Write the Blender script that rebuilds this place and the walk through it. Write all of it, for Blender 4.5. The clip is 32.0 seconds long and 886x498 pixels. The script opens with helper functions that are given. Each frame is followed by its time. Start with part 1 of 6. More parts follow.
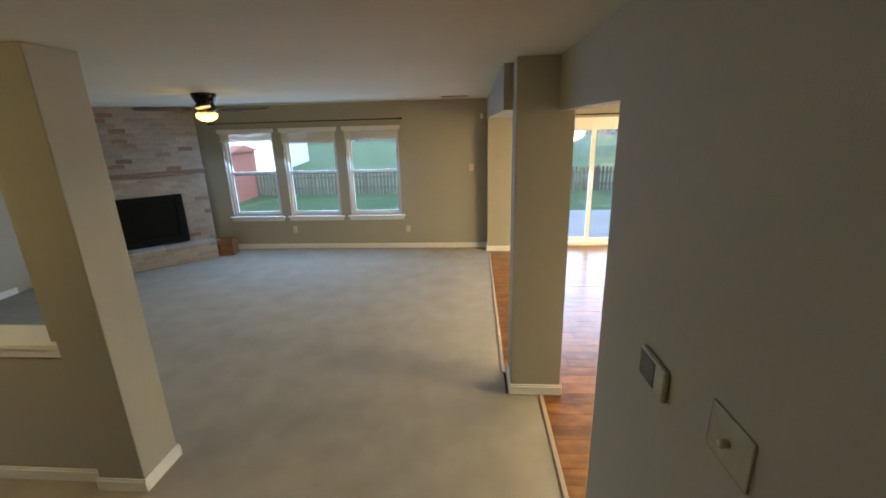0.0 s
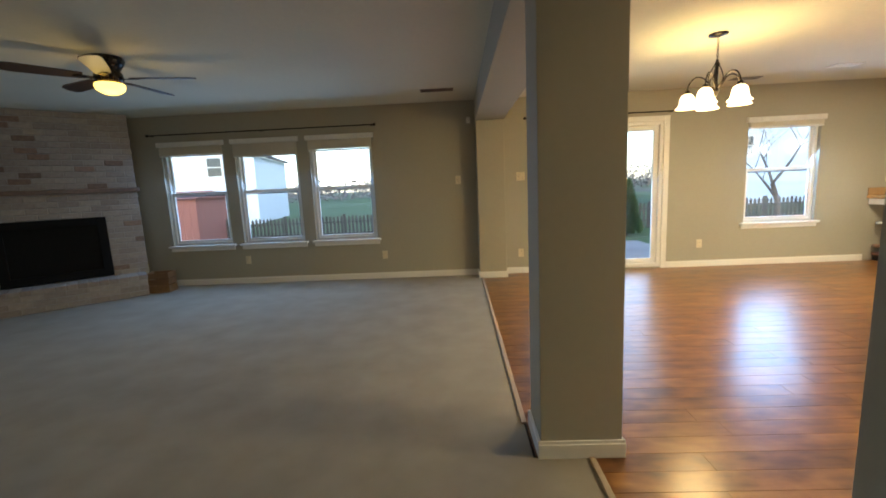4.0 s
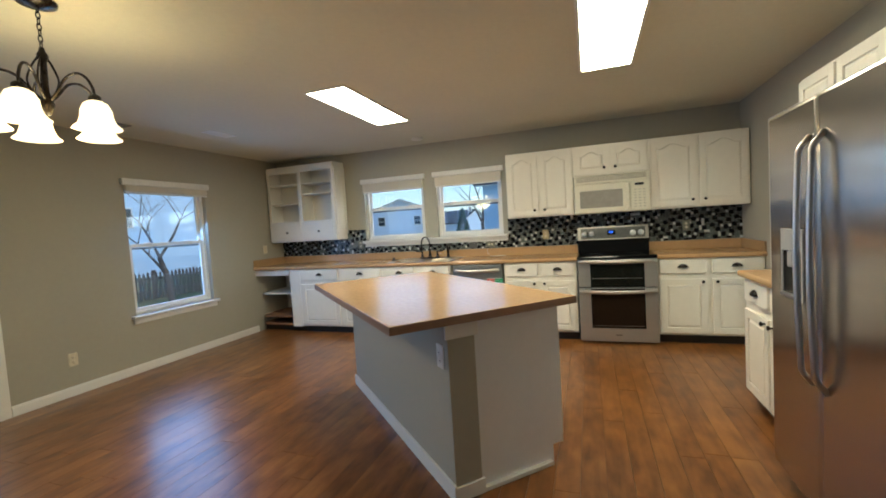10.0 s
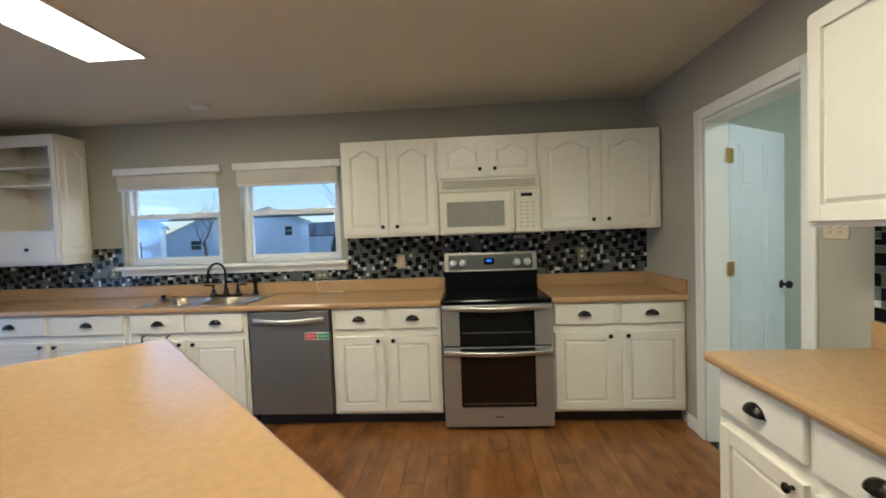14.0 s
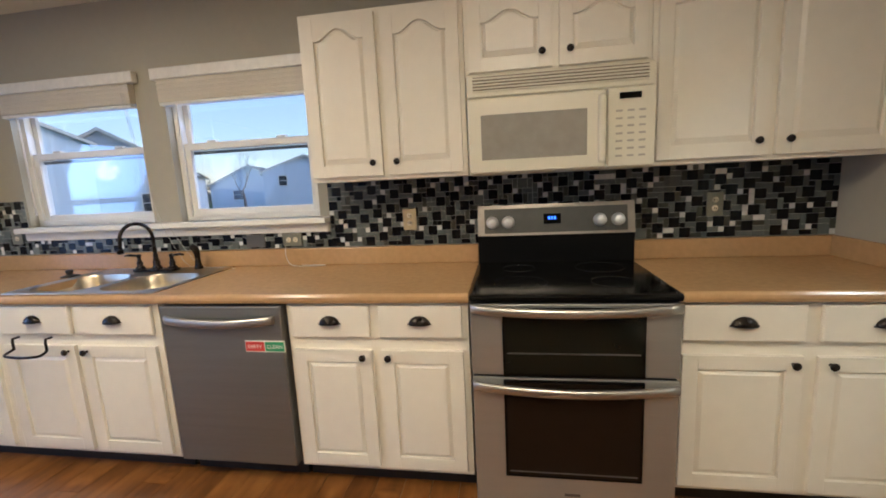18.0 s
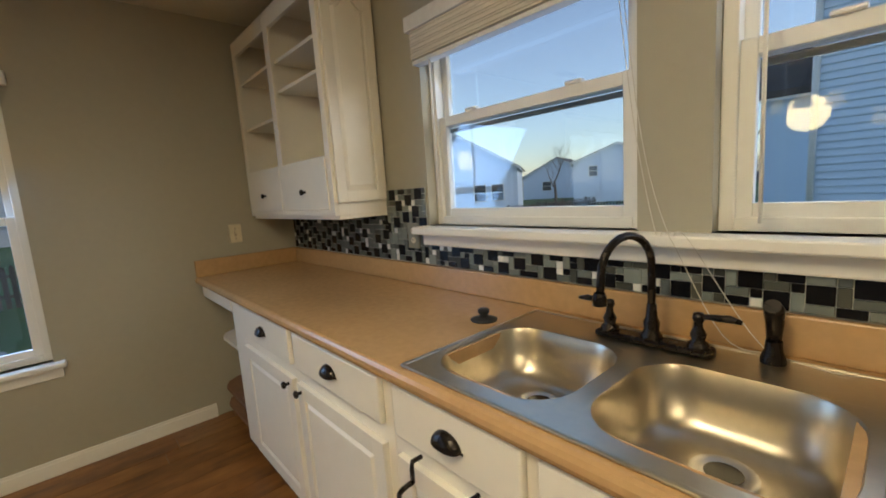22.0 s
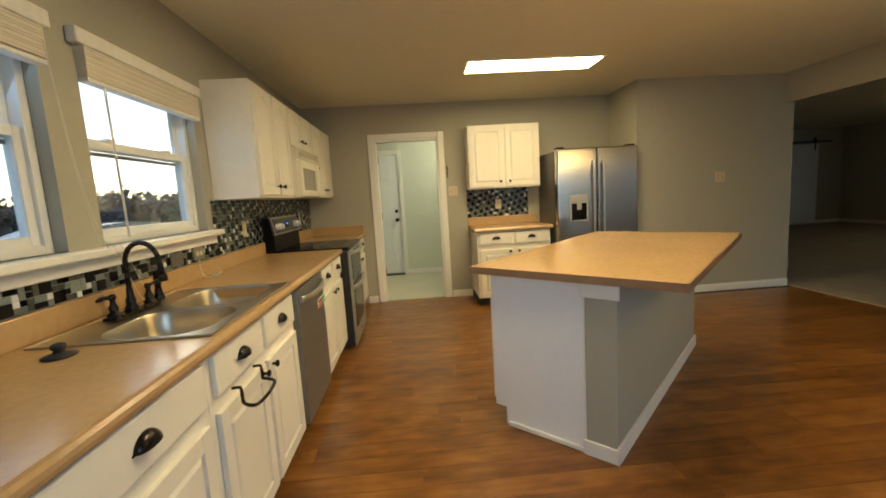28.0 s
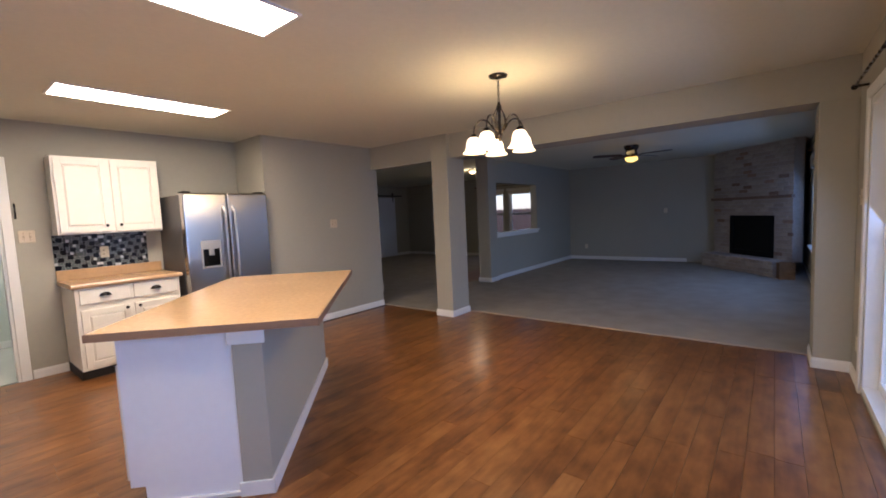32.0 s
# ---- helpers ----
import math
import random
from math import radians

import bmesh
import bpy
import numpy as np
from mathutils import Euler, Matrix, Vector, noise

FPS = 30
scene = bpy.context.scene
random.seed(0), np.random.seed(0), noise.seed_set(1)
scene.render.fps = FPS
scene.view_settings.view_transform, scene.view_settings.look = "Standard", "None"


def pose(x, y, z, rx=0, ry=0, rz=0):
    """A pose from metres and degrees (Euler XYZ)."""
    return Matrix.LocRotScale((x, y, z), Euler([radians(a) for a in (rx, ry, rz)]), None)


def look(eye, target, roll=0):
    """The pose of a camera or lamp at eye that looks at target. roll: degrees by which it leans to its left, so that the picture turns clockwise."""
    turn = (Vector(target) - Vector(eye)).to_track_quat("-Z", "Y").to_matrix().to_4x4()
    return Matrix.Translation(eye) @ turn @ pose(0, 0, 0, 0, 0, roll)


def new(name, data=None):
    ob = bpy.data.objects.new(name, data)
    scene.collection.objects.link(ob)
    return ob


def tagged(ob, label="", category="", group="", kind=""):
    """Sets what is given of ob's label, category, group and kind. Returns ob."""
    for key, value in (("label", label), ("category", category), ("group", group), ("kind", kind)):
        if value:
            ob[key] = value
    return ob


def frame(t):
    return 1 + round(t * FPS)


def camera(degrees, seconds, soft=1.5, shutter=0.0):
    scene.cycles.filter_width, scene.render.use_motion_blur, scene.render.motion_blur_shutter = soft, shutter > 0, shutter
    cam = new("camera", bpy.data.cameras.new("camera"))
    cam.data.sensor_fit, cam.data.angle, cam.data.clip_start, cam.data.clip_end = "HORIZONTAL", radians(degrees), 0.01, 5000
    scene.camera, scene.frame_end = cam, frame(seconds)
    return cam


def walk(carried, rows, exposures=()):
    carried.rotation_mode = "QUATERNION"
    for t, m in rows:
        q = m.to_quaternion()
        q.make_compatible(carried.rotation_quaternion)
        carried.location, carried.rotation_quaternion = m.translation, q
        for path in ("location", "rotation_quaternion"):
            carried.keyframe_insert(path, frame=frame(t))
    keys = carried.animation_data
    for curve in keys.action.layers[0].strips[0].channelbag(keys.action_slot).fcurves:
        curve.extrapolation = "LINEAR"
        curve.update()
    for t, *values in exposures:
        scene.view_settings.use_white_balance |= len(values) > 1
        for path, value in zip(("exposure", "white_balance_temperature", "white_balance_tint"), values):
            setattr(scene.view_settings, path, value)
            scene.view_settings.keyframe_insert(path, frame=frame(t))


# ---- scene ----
cam = camera(93.36, 32.0, 1.8)
PATH = [
    (0, (0.300, 0.065, 2.054), (0.148, 1.978, 1.489), -1.65),
    (0.5, (0.272, 0.222, 1.929), (0.119, 2.160, 1.461), -1.82),
    (1, (0.259, 0.360, 1.831), (0.048, 2.293, 1.364), -2.11),
    (1.5, (0.297, 0.516, 1.720), (0.143, 2.466, 1.304), -1.69),
    (2, (0.285, 0.621, 1.611), (0.110, 2.583, 1.265), -1.49),
    (2.5, (0.235, 0.713, 1.541), (0.017, 2.666, 1.169), -2.00),
    (4.5, (0.224, 1.316, 1.272), (0.329, 3.297, 1.012), -3.32),
    (5, (0.257, 1.543, 1.276), (0.669, 3.486, 1.043), -3.64),
    (5.5, (0.277, 1.753, 1.299), (1.066, 3.576, 1.065), -3.66),
    (6, (0.260, 1.888, 1.321), (1.405, 3.511, 1.087), -3.60),
    (6.5, (0.277, 1.952, 1.304), (1.719, 3.318, 1.070), -3.35),
    (7, (0.364, 2.012, 1.283), (2.020, 3.111, 1.054), -3.22),
    (7.5, (0.510, 2.118, 1.308), (2.311, 2.963, 1.108), -3.11),
    (8, (0.648, 2.241, 1.323), (2.543, 2.855, 1.141), -3.18),
    (8.5, (0.756, 2.378, 1.342), (2.683, 2.889, 1.175), -3.38),
    (9, (0.866, 2.470, 1.336), (2.796, 2.971, 1.182), -3.54),
    (9.5, (1.066, 2.538, 1.351), (2.981, 3.104, 1.235), -3.68),
    (10, (1.222, 2.623, 1.340), (3.105, 3.287, 1.230), -3.56),
    (10.5, (1.392, 2.740, 1.347), (3.253, 3.467, 1.254), -3.25),
    (11, (1.572, 2.777, 1.345), (3.432, 3.503, 1.232), -2.73),
    (11.5, (1.768, 2.760, 1.349), (3.646, 3.438, 1.229), -2.36),
    (12, (1.991, 2.742, 1.367), (3.914, 3.275, 1.229), -2.04),
    (12.5, (2.263, 2.724, 1.377), (4.215, 3.144, 1.256), -1.97),
    (13, (2.500, 2.670, 1.372), (4.474, 2.985, 1.287), -1.97),
    (13.5, (2.732, 2.590, 1.390), (4.719, 2.803, 1.314), -2.08),
    (14, (2.959, 2.553, 1.395), (4.954, 2.674, 1.317), -2.08),
    (14.5, (3.132, 2.562, 1.385), (5.128, 2.614, 1.276), -1.85),
    (16.5, (3.815, 2.536, 1.397), (5.797, 2.648, 1.161), -1.92),
    (17, (4.030, 2.480, 1.377), (6.004, 2.641, 1.099), -1.97),
    (17.5, (4.178, 2.460, 1.370), (6.140, 2.695, 1.062), -2.34),
    (18, (4.301, 2.596, 1.355), (6.250, 2.913, 1.035), -2.86),
    (18.5, (4.463, 2.807, 1.350), (6.389, 3.259, 1.057), -3.59),
    (19, (4.625, 3.000, 1.339), (6.506, 3.617, 1.052), -4.13),
    (19.5, (4.779, 3.197, 1.353), (6.604, 3.968, 1.081), -3.95),
    (20, (4.895, 3.427, 1.357), (6.635, 4.370, 1.075), -3.51),
    (20.5, (4.994, 3.604, 1.345), (6.614, 4.741, 1.055), -3.46),
    (21, (5.142, 3.763, 1.349), (6.630, 5.070, 1.071), -3.37),
    (21.5, (5.260, 3.978, 1.340), (6.634, 5.408, 1.079), -3.60),
    (22, (5.348, 4.222, 1.343), (6.665, 5.701, 1.064), -3.86),
    (22.5, (5.365, 4.442, 1.332), (6.694, 5.903, 1.015), -4.04),
    (23, (5.389, 4.646, 1.333), (6.937, 5.854, 0.951), -3.74),
    (23.5, (5.361, 4.805, 1.340), (7.180, 5.547, 0.967), -3.59),
    (24, (5.268, 4.919, 1.344), (7.218, 5.196, 0.993), -2.78),
    (24.5, (5.154, 5.058, 1.355), (7.125, 4.933, 1.039), -1.74),
    (26.5, (5.083, 5.826, 1.335), (6.358, 4.303, 1.104), -2.98),
    (27, (5.156, 5.965, 1.319), (5.941, 4.138, 1.111), -3.35),
    (27.5, (5.192, 6.176, 1.331), (5.483, 4.210, 1.110), -3.42),
    (28, (5.240, 6.393, 1.317), (5.118, 4.413, 1.064), -3.47),
    (28.5, (5.353, 6.466, 1.324), (4.845, 4.547, 1.082), -3.66),
    (29, (5.472, 6.494, 1.348), (4.714, 4.659, 1.104), -3.65),
    (29.5, (5.475, 6.529, 1.362), (4.483, 4.808, 1.135), -3.29),
    (30, (5.448, 6.539, 1.375), (4.282, 4.929, 1.158), -2.95),
    (30.5, (5.429, 6.566, 1.387), (4.132, 5.057, 1.189), -2.70),
    (31, (5.415, 6.599, 1.402), (4.003, 5.195, 1.218), -2.61),
    (31.5, (5.402, 6.618, 1.409), (3.898, 5.312, 1.233), -2.62),
    (32, (5.397, 6.631, 1.404), (3.838, 5.390, 1.238), -2.61),
]
EXPOSURES = [(0.0, 4.5, 6900, 3.7), (2.5, 3.95, 6680, 3.3), (4.5, 3.54, 6820, 3.3), (6.0, 2.99, 6060, 3.9), (9.0, 2.48, 5540, 2.5), (12.0, 2.46, 5700, -2.9), (14.0, 2.29, 5370, 2.4), (18.0, 2.4, 5870, 12.1), (20.0, 2.14, 5800, 6.6), (22.0, 2.12, 6700, 3.3), (24.0, 2.07, 6860, 6.4), (26.5, 2.12, 7820, 8.3), (28.0, 2.32, 8170, -1.0), (29.0, 2.54, 6030, 16.5), (30.0, 2.77, 5860, 18.9), (32.0, 2.79, 5630, 21.8)]
walk(cam, [(t, look(eye, target, roll)) for t, eye, target, roll in PATH], EXPOSURES)


# ---- world, sun, lamps ----
world = bpy.data.worlds.new("world")
scene.world = world
world.use_nodes = True
wn = world.node_tree
sky = wn.nodes.new("ShaderNodeTexSky")
sky.sky_type = "NISHITA"
sky.sun_disc = False
sky.sun_elevation = radians(16)
sky.sun_rotation = radians(160)
sky.ozone_density, sky.dust_density, sky.air_density = 4.6, 0.3, 1.2
pale = wn.nodes.new("ShaderNodeHueSaturation")
pale.inputs["Saturation"].default_value, pale.inputs["Hue"].default_value = 0.78, 0.500
wn.links.new(sky.outputs[0], pale.inputs["Color"])
dusk = wn.nodes.new("ShaderNodeMix")
dusk.data_type, dusk.blend_type = "RGBA", "MULTIPLY"
dusk.inputs[0].default_value = 1.0
dusk.inputs[7].default_value = (1.02, 0.945, 1.02, 1.0)
wn.links.new(pale.outputs[0], dusk.inputs[6])
wn.links.new(dusk.outputs[2], wn.nodes["Background"].inputs[0])
wn.nodes["Background"].inputs[1].default_value = 0.060

sun_data = bpy.data.lights.new("sun", "SUN")
sun_data.energy, sun_data.angle, sun_data.color = 0.22, radians(30), (1.0, 0.93, 0.85)
sun = new("sun", sun_data)
sun.matrix_world = look((12, -38, 10), (0, 0, 0))

PANEL_GLOW, SHADE_GLOW, BULB_GLOW, FAN_GLOW, FOYER_GLOW, LAUNDRY_GLOW = 6.5, 0.42, 5.0, 0.3, 0.8, 12.0
CHANDELIER_WATTS, ENTRY_WATTS, FAN_WATTS = 4.5, 1.4, 0.25


def sky_light(name, m, w, h, power, color=(0.30, 0.52, 1.0)):
    """The sky's light through an opening, as an area lamp in it."""
    data = bpy.data.lights.new(name, "AREA")
    data.shape, data.size, data.size_y, data.energy, data.color = "RECTANGLE", w, h, power, color
    new(name, data).matrix_world = m

# ---- sizes of the place ----
XE, YN, YS, H = 6.55, 7.13, 1.065, 2.46      # east wall, north wall, kitchen south wall, ceiling
XJ, YJ = 0.84, 1.745                          # stair wall and the wall beside the refrigerator
XW, XB0, XB1, BEAM = -6.0, 0.575, 0.955, 2.15  # west wall, pillar and beam
PY0, PY1, BX0, BX1 = 2.955, 3.225, 0.51, 0.885   # pillar across, beam and pilaster
YF, XL0, XL1 = -4.0, 3.9, 6.55               # front wall, laundry
T = 0.14


SKY_POWER = 1.5
for x0, x1, z0, z1 in ((-4.00, -3.10, 0.6, 2.08), (-2.93, -2.02, 0.6, 2.08), (-1.85, -0.95, 0.6, 2.08), (1.35, 3.10, 0.05, 2.05), (4.235, 5.20, 0.6, 2.02)):
    sky_light("sky_north", look(((x0 + x1) / 2, YN + 0.17, (z0 + z1) / 2), ((x0 + x1) / 2, 0, (z0 + z1) / 2 - 4.5)), x1 - x0, z1 - z0, SKY_POWER * (2.2 if x0 > 4 else 0.5 if x0 > 0 else 0.68) * (x1 - x0) * (z1 - z0), (0.40, 0.60, 1.0) if 0 < x0 < 4 else (0.30, 0.52, 1.0))
for y0, y1 in ((4.735, 5.645), (3.66, 4.55)):
    sky_light("sky_east", look((XE + 0.17, (y0 + y1) / 2, 1.62), (0, (y0 + y1) / 2, -2.4)), y1 - y0, 0.86, SKY_POWER * 0.45 * (y1 - y0) * 0.86)

# ---- materials ----
def material(name, base, rough=0.5, metal=0.0, dark=0.85, scale=6.0, bump=0.0, bump_scale=80.0, spec=0.5, coat=0.0, coords="Object", stretch=(1, 1, 1), vary=0.0, shift=False, detail=6, edges=(0.32, 0.68)):
    """Principled surface with mottling at two scales and fine relief."""
    m = bpy.data.materials.new(name)
    m.use_nodes = True
    n, k = m.node_tree.nodes, m.node_tree.links
    p = n["Principled BSDF"]
    p.inputs["Metallic"].default_value = metal
    p.inputs["Specular IOR Level"].default_value = spec
    p.inputs["Coat Weight"].default_value = coat
    tc = n.new("ShaderNodeTexCoord")
    mp = n.new("ShaderNodeMapping")
    mp.inputs["Scale"].default_value = stretch
    k.new(tc.outputs[coords], mp.inputs["Vector"])
    if shift:
        who, far = n.new("ShaderNodeObjectInfo"), n.new("ShaderNodeMath")
        far.operation = "MULTIPLY"
        far.inputs[1].default_value = 37.0
        k.new(who.outputs["Random"], far.inputs[0])
        k.new(far.outputs[0], mp.inputs["Location"])
    big = n.new("ShaderNodeTexNoise")
    big.inputs["Scale"].default_value, big.inputs["Detail"].default_value = scale * 0.22, 4
    small = n.new("ShaderNodeTexNoise")
    small.inputs["Scale"].default_value, small.inputs["Detail"].default_value = scale * 4, detail
    for t in (big, small):
        k.new(mp.outputs[0], t.inputs["Vector"])
    mixf = n.new("ShaderNodeMath")
    mixf.operation = "MULTIPLY_ADD"
    mixf.inputs[1].default_value = 0.5
    k.new(small.outputs["Fac"], mixf.inputs[0])
    half = n.new("ShaderNodeMath")
    half.operation = "MULTIPLY"
    half.inputs[1].default_value = 0.5
    k.new(big.outputs["Fac"], half.inputs[0])
    k.new(half.outputs[0], mixf.inputs[2])
    ramp = n.new("ShaderNodeValToRGB")
    ramp.color_ramp.elements[0].position, ramp.color_ramp.elements[1].position = edges
    ramp.color_ramp.elements[0].color = (*[c * dark for c in base], 1)
    ramp.color_ramp.elements[1].color = (*[min(1, c * (2 - dark) ** 0.5) for c in base], 1)
    k.new(mixf.outputs[0], ramp.inputs[0])
    out = ramp.outputs[0]
    if vary:
        oi = n.new("ShaderNodeObjectInfo")
        hs = n.new("ShaderNodeHueSaturation")
        mr = n.new("ShaderNodeMapRange")
        mr.inputs["To Min"].default_value, mr.inputs["To Max"].default_value = 1 - vary, 1 + vary
        k.new(oi.outputs["Random"], mr.inputs["Value"])
        k.new(mr.outputs[0], hs.inputs["Value"])
        k.new(out, hs.inputs["Color"])
        out = hs.outputs[0]
    k.new(out, p.inputs["Base Color"])
    rr = n.new("ShaderNodeMapRange")
    rr.inputs["To Min"].default_value, rr.inputs["To Max"].default_value = max(0.02, rough - 0.06), min(1, rough + 0.06)
    k.new(small.outputs["Fac"], rr.inputs["Value"])
    k.new(rr.outputs[0], p.inputs["Roughness"])
    if bump:
        fine = n.new("ShaderNodeTexNoise")
        fine.inputs["Scale"].default_value, fine.inputs["Detail"].default_value = bump_scale, 3
        k.new(mp.outputs[0], fine.inputs["Vector"])
        bp = n.new("ShaderNodeBump")
        bp.inputs["Strength"].default_value, bp.inputs["Distance"].default_value = bump, 0.004
        k.new(fine.outputs["Fac"], bp.inputs["Height"])
        k.new(bp.outputs[0], p.inputs["Normal"])
    return m


def glowing(name, color, strength):
    m = bpy.data.materials.new(name)
    m.use_nodes = True
    p = m.node_tree.nodes["Principled BSDF"]
    p.inputs["Base Color"].default_value = (*color, 1)
    p.inputs["Emission Color"].default_value = (*color, 1)
    p.inputs["Emission Strength"].default_value = strength
    return m


def pane_glass(name, tint=(0.93, 0.96, 0.97)):
    """Thin window glass: clear, with a mirror share that grows at grazing angles."""
    m = bpy.data.materials.new(name)
    m.use_nodes = True
    n, k = m.node_tree.nodes, m.node_tree.links
    n.remove(n["Principled BSDF"])
    clear, gloss, mix, fr = n.new("ShaderNodeBsdfTransparent"), n.new("ShaderNodeBsdfGlossy"), n.new("ShaderNodeMixShader"), n.new("ShaderNodeLayerWeight")
    clear.inputs[0].default_value = (*tint, 1)
    gloss.inputs["Roughness"].default_value = 0.0
    fr.inputs[0].default_value = 0.25
    sheen = n.new("ShaderNodeMapRange")
    sheen.inputs["To Min"].default_value, sheen.inputs["To Max"].default_value = 0.035, 0.5
    k.new(fr.outputs["Facing"], sheen.inputs["Value"])
    k.new(sheen.outputs[0], mix.inputs[0])
    k.new(clear.outputs[0], mix.inputs[1])
    k.new(gloss.outputs[0], mix.inputs[2])
    k.new(mix.outputs[0], n["Material Output"].inputs[0])
    return m


PALE = material("pale_laundry_paint", (0.62, 0.635, 0.55), 0.7, dark=0.96, bump=0.1, bump_scale=220, spec=0.25)
WALL = material("wall_paint", (0.40, 0.376, 0.30), 0.75, dark=0.96, bump=0.12, bump_scale=220, spec=0.25)
CEIL = material("ceiling_paint", (0.68, 0.65, 0.52), 0.9, dark=0.95, bump=0.3, bump_scale=90, spec=0.2)
WHITE = material("white_trim_paint", (0.80, 0.78, 0.72), 0.4, dark=0.97)
CABINET = material("cabinet_paint", (0.80, 0.752, 0.65), 0.36, dark=0.96, scale=4, bump=0.03, bump_scale=160)
CARPET = material("carpet_pile", (0.365, 0.325, 0.265), 0.95, dark=0.80, scale=0.9, bump=0.4, bump_scale=320, spec=0.1, detail=3)
WOOD = material("floor_wood", (0.23, 0.088, 0.036), 0.36, dark=0.55, scale=5, bump=0.06, bump_scale=60, coords="Object", stretch=(0.5, 5, 5), vary=0.28, spec=0.5)


def scraped_wood(name, dark, mid, light, rough):
    """Hand-scraped boards: broad tone, soft grain along x and a slow waviness, each board from its own piece of timber."""
    m = bpy.data.materials.new(name)
    m.use_nodes = True
    n, k = m.node_tree.nodes, m.node_tree.links
    p = n["Principled BSDF"]
    p.inputs["Specular IOR Level"].default_value = 0.32
    p.inputs["Coat Weight"].default_value, p.inputs["Coat Roughness"].default_value = 0.22, 0.18
    tc, who, far, off = n.new("ShaderNodeTexCoord"), n.new("ShaderNodeObjectInfo"), n.new("ShaderNodeMath"), n.new("ShaderNodeVectorMath")
    far.operation = "MULTIPLY"
    far.inputs[1].default_value = 23.0
    k.new(who.outputs["Random"], far.inputs[0])
    k.new(tc.outputs["Object"], off.inputs[0])
    k.new(far.outputs[0], off.inputs[1])
    fields = []
    for scale, stretch, detail in ((5.0, (1.0, 2.0, 1.0), 4.0), (5.5, (0.7, 6.0, 1.0), 1.5), (5.0, (1.0, 3.0, 1.0), 0.0)):
        mp, tex = n.new("ShaderNodeMapping"), n.new("ShaderNodeTexNoise")
        mp.inputs["Scale"].default_value = stretch
        tex.inputs["Scale"].default_value, tex.inputs["Detail"].default_value = scale, detail
        k.new(off.outputs[0], mp.inputs["Vector"])
        k.new(mp.outputs[0], tex.inputs["Vector"])
        fields.append(tex.outputs["Fac"])
    a, b, c = n.new("ShaderNodeMath"), n.new("ShaderNodeMath"), n.new("ShaderNodeMath")
    a.operation = b.operation = c.operation = "MULTIPLY_ADD"
    k.new(fields[0], a.inputs[0])
    a.inputs[1].default_value, a.inputs[2].default_value = 0.74, -0.03
    k.new(fields[1], b.inputs[0])
    b.inputs[1].default_value = 0.25
    k.new(a.outputs[0], b.inputs[2])
    k.new(who.outputs["Random"], c.inputs[0])
    c.inputs[1].default_value = 0.15
    k.new(b.outputs[0], c.inputs[2])
    ramp = n.new("ShaderNodeValToRGB")
    ramp.color_ramp.elements[0].position, ramp.color_ramp.elements[1].position = 0.34, 0.80
    ramp.color_ramp.elements[0].color, ramp.color_ramp.elements[1].color = (*dark, 1), (*light, 1)
    ramp.color_ramp.elements.new(0.55).color = (*mid, 1)
    k.new(c.outputs[0], ramp.inputs[0])
    k.new(ramp.outputs[0], p.inputs["Base Color"])
    rr = n.new("ShaderNodeMapRange")
    rr.inputs["To Min"].default_value, rr.inputs["To Max"].default_value = rough - 0.035, rough + 0.045
    k.new(fields[0], rr.inputs["Value"])
    k.new(rr.outputs[0], p.inputs["Roughness"])
    bp = n.new("ShaderNodeBump")
    bp.inputs["Strength"].default_value, bp.inputs["Distance"].default_value = 0.12, 0.004
    k.new(fields[2], bp.inputs["Height"])
    k.new(bp.outputs[0], p.inputs["Normal"])
    return m


PLANK = scraped_wood("plank_wood", (0.100, 0.0365, 0.0108), (0.200, 0.079, 0.0205), (0.315, 0.139, 0.038), 0.30)
GROUT = material("dark_joint", (0.04, 0.02, 0.011), 0.8)
LAMINATE = material("laminate_tan", (0.48, 0.298, 0.142), 0.21, dark=0.86, scale=9, spec=0.5)
STEEL = material("brushed_steel", (0.56, 0.54, 0.51), 0.36, 1.0, dark=0.96, scale=6, stretch=(1, 1, 8))
DARKSTEEL = material("dark_grey_steel", (0.16, 0.15, 0.145), 0.35, 0.6)
BLACK = material("black_enamel", (0.003, 0.003, 0.003), 0.12, spec=0.25)
MATTEBLACK = material("matte_black", (0.02, 0.019, 0.018), 0.6)
BRONZE = material("oil_rubbed_bronze", (0.018, 0.013, 0.010), 0.27, 0.55)
BRASS = material("brass", (0.62, 0.42, 0.14), 0.36, 1.0)
PLASTIC = material("ivory_plastic", (0.70, 0.63, 0.46), 0.45)
GLASS = pane_glass("window_glass")


# ---- mesh helpers ----
def link(name, bm, mat):
    me = bpy.data.meshes.new(name)
    bm.to_mesh(me)
    bm.free()
    if mat:
        me.materials.append(mat)
    return new(name, me)


def part(name, bm, mat, parent, label=""):
    ob = link(name, bm, mat)
    ob.parent = parent
    if label:
        tagged(ob, label)
    return ob


def thing(name, label, category, m=None, group="", kind=""):
    ob = new(name)
    ob.empty_display_size = 0.1
    if m is not None:
        ob.matrix_basis = m
    return tagged(ob, label, category, group, kind)


def setting(name, bm, mat, label="", category=""):
    return tagged(link(name, bm, mat), label or name.replace("_", " "), category or name.split("_")[0], kind="structure")


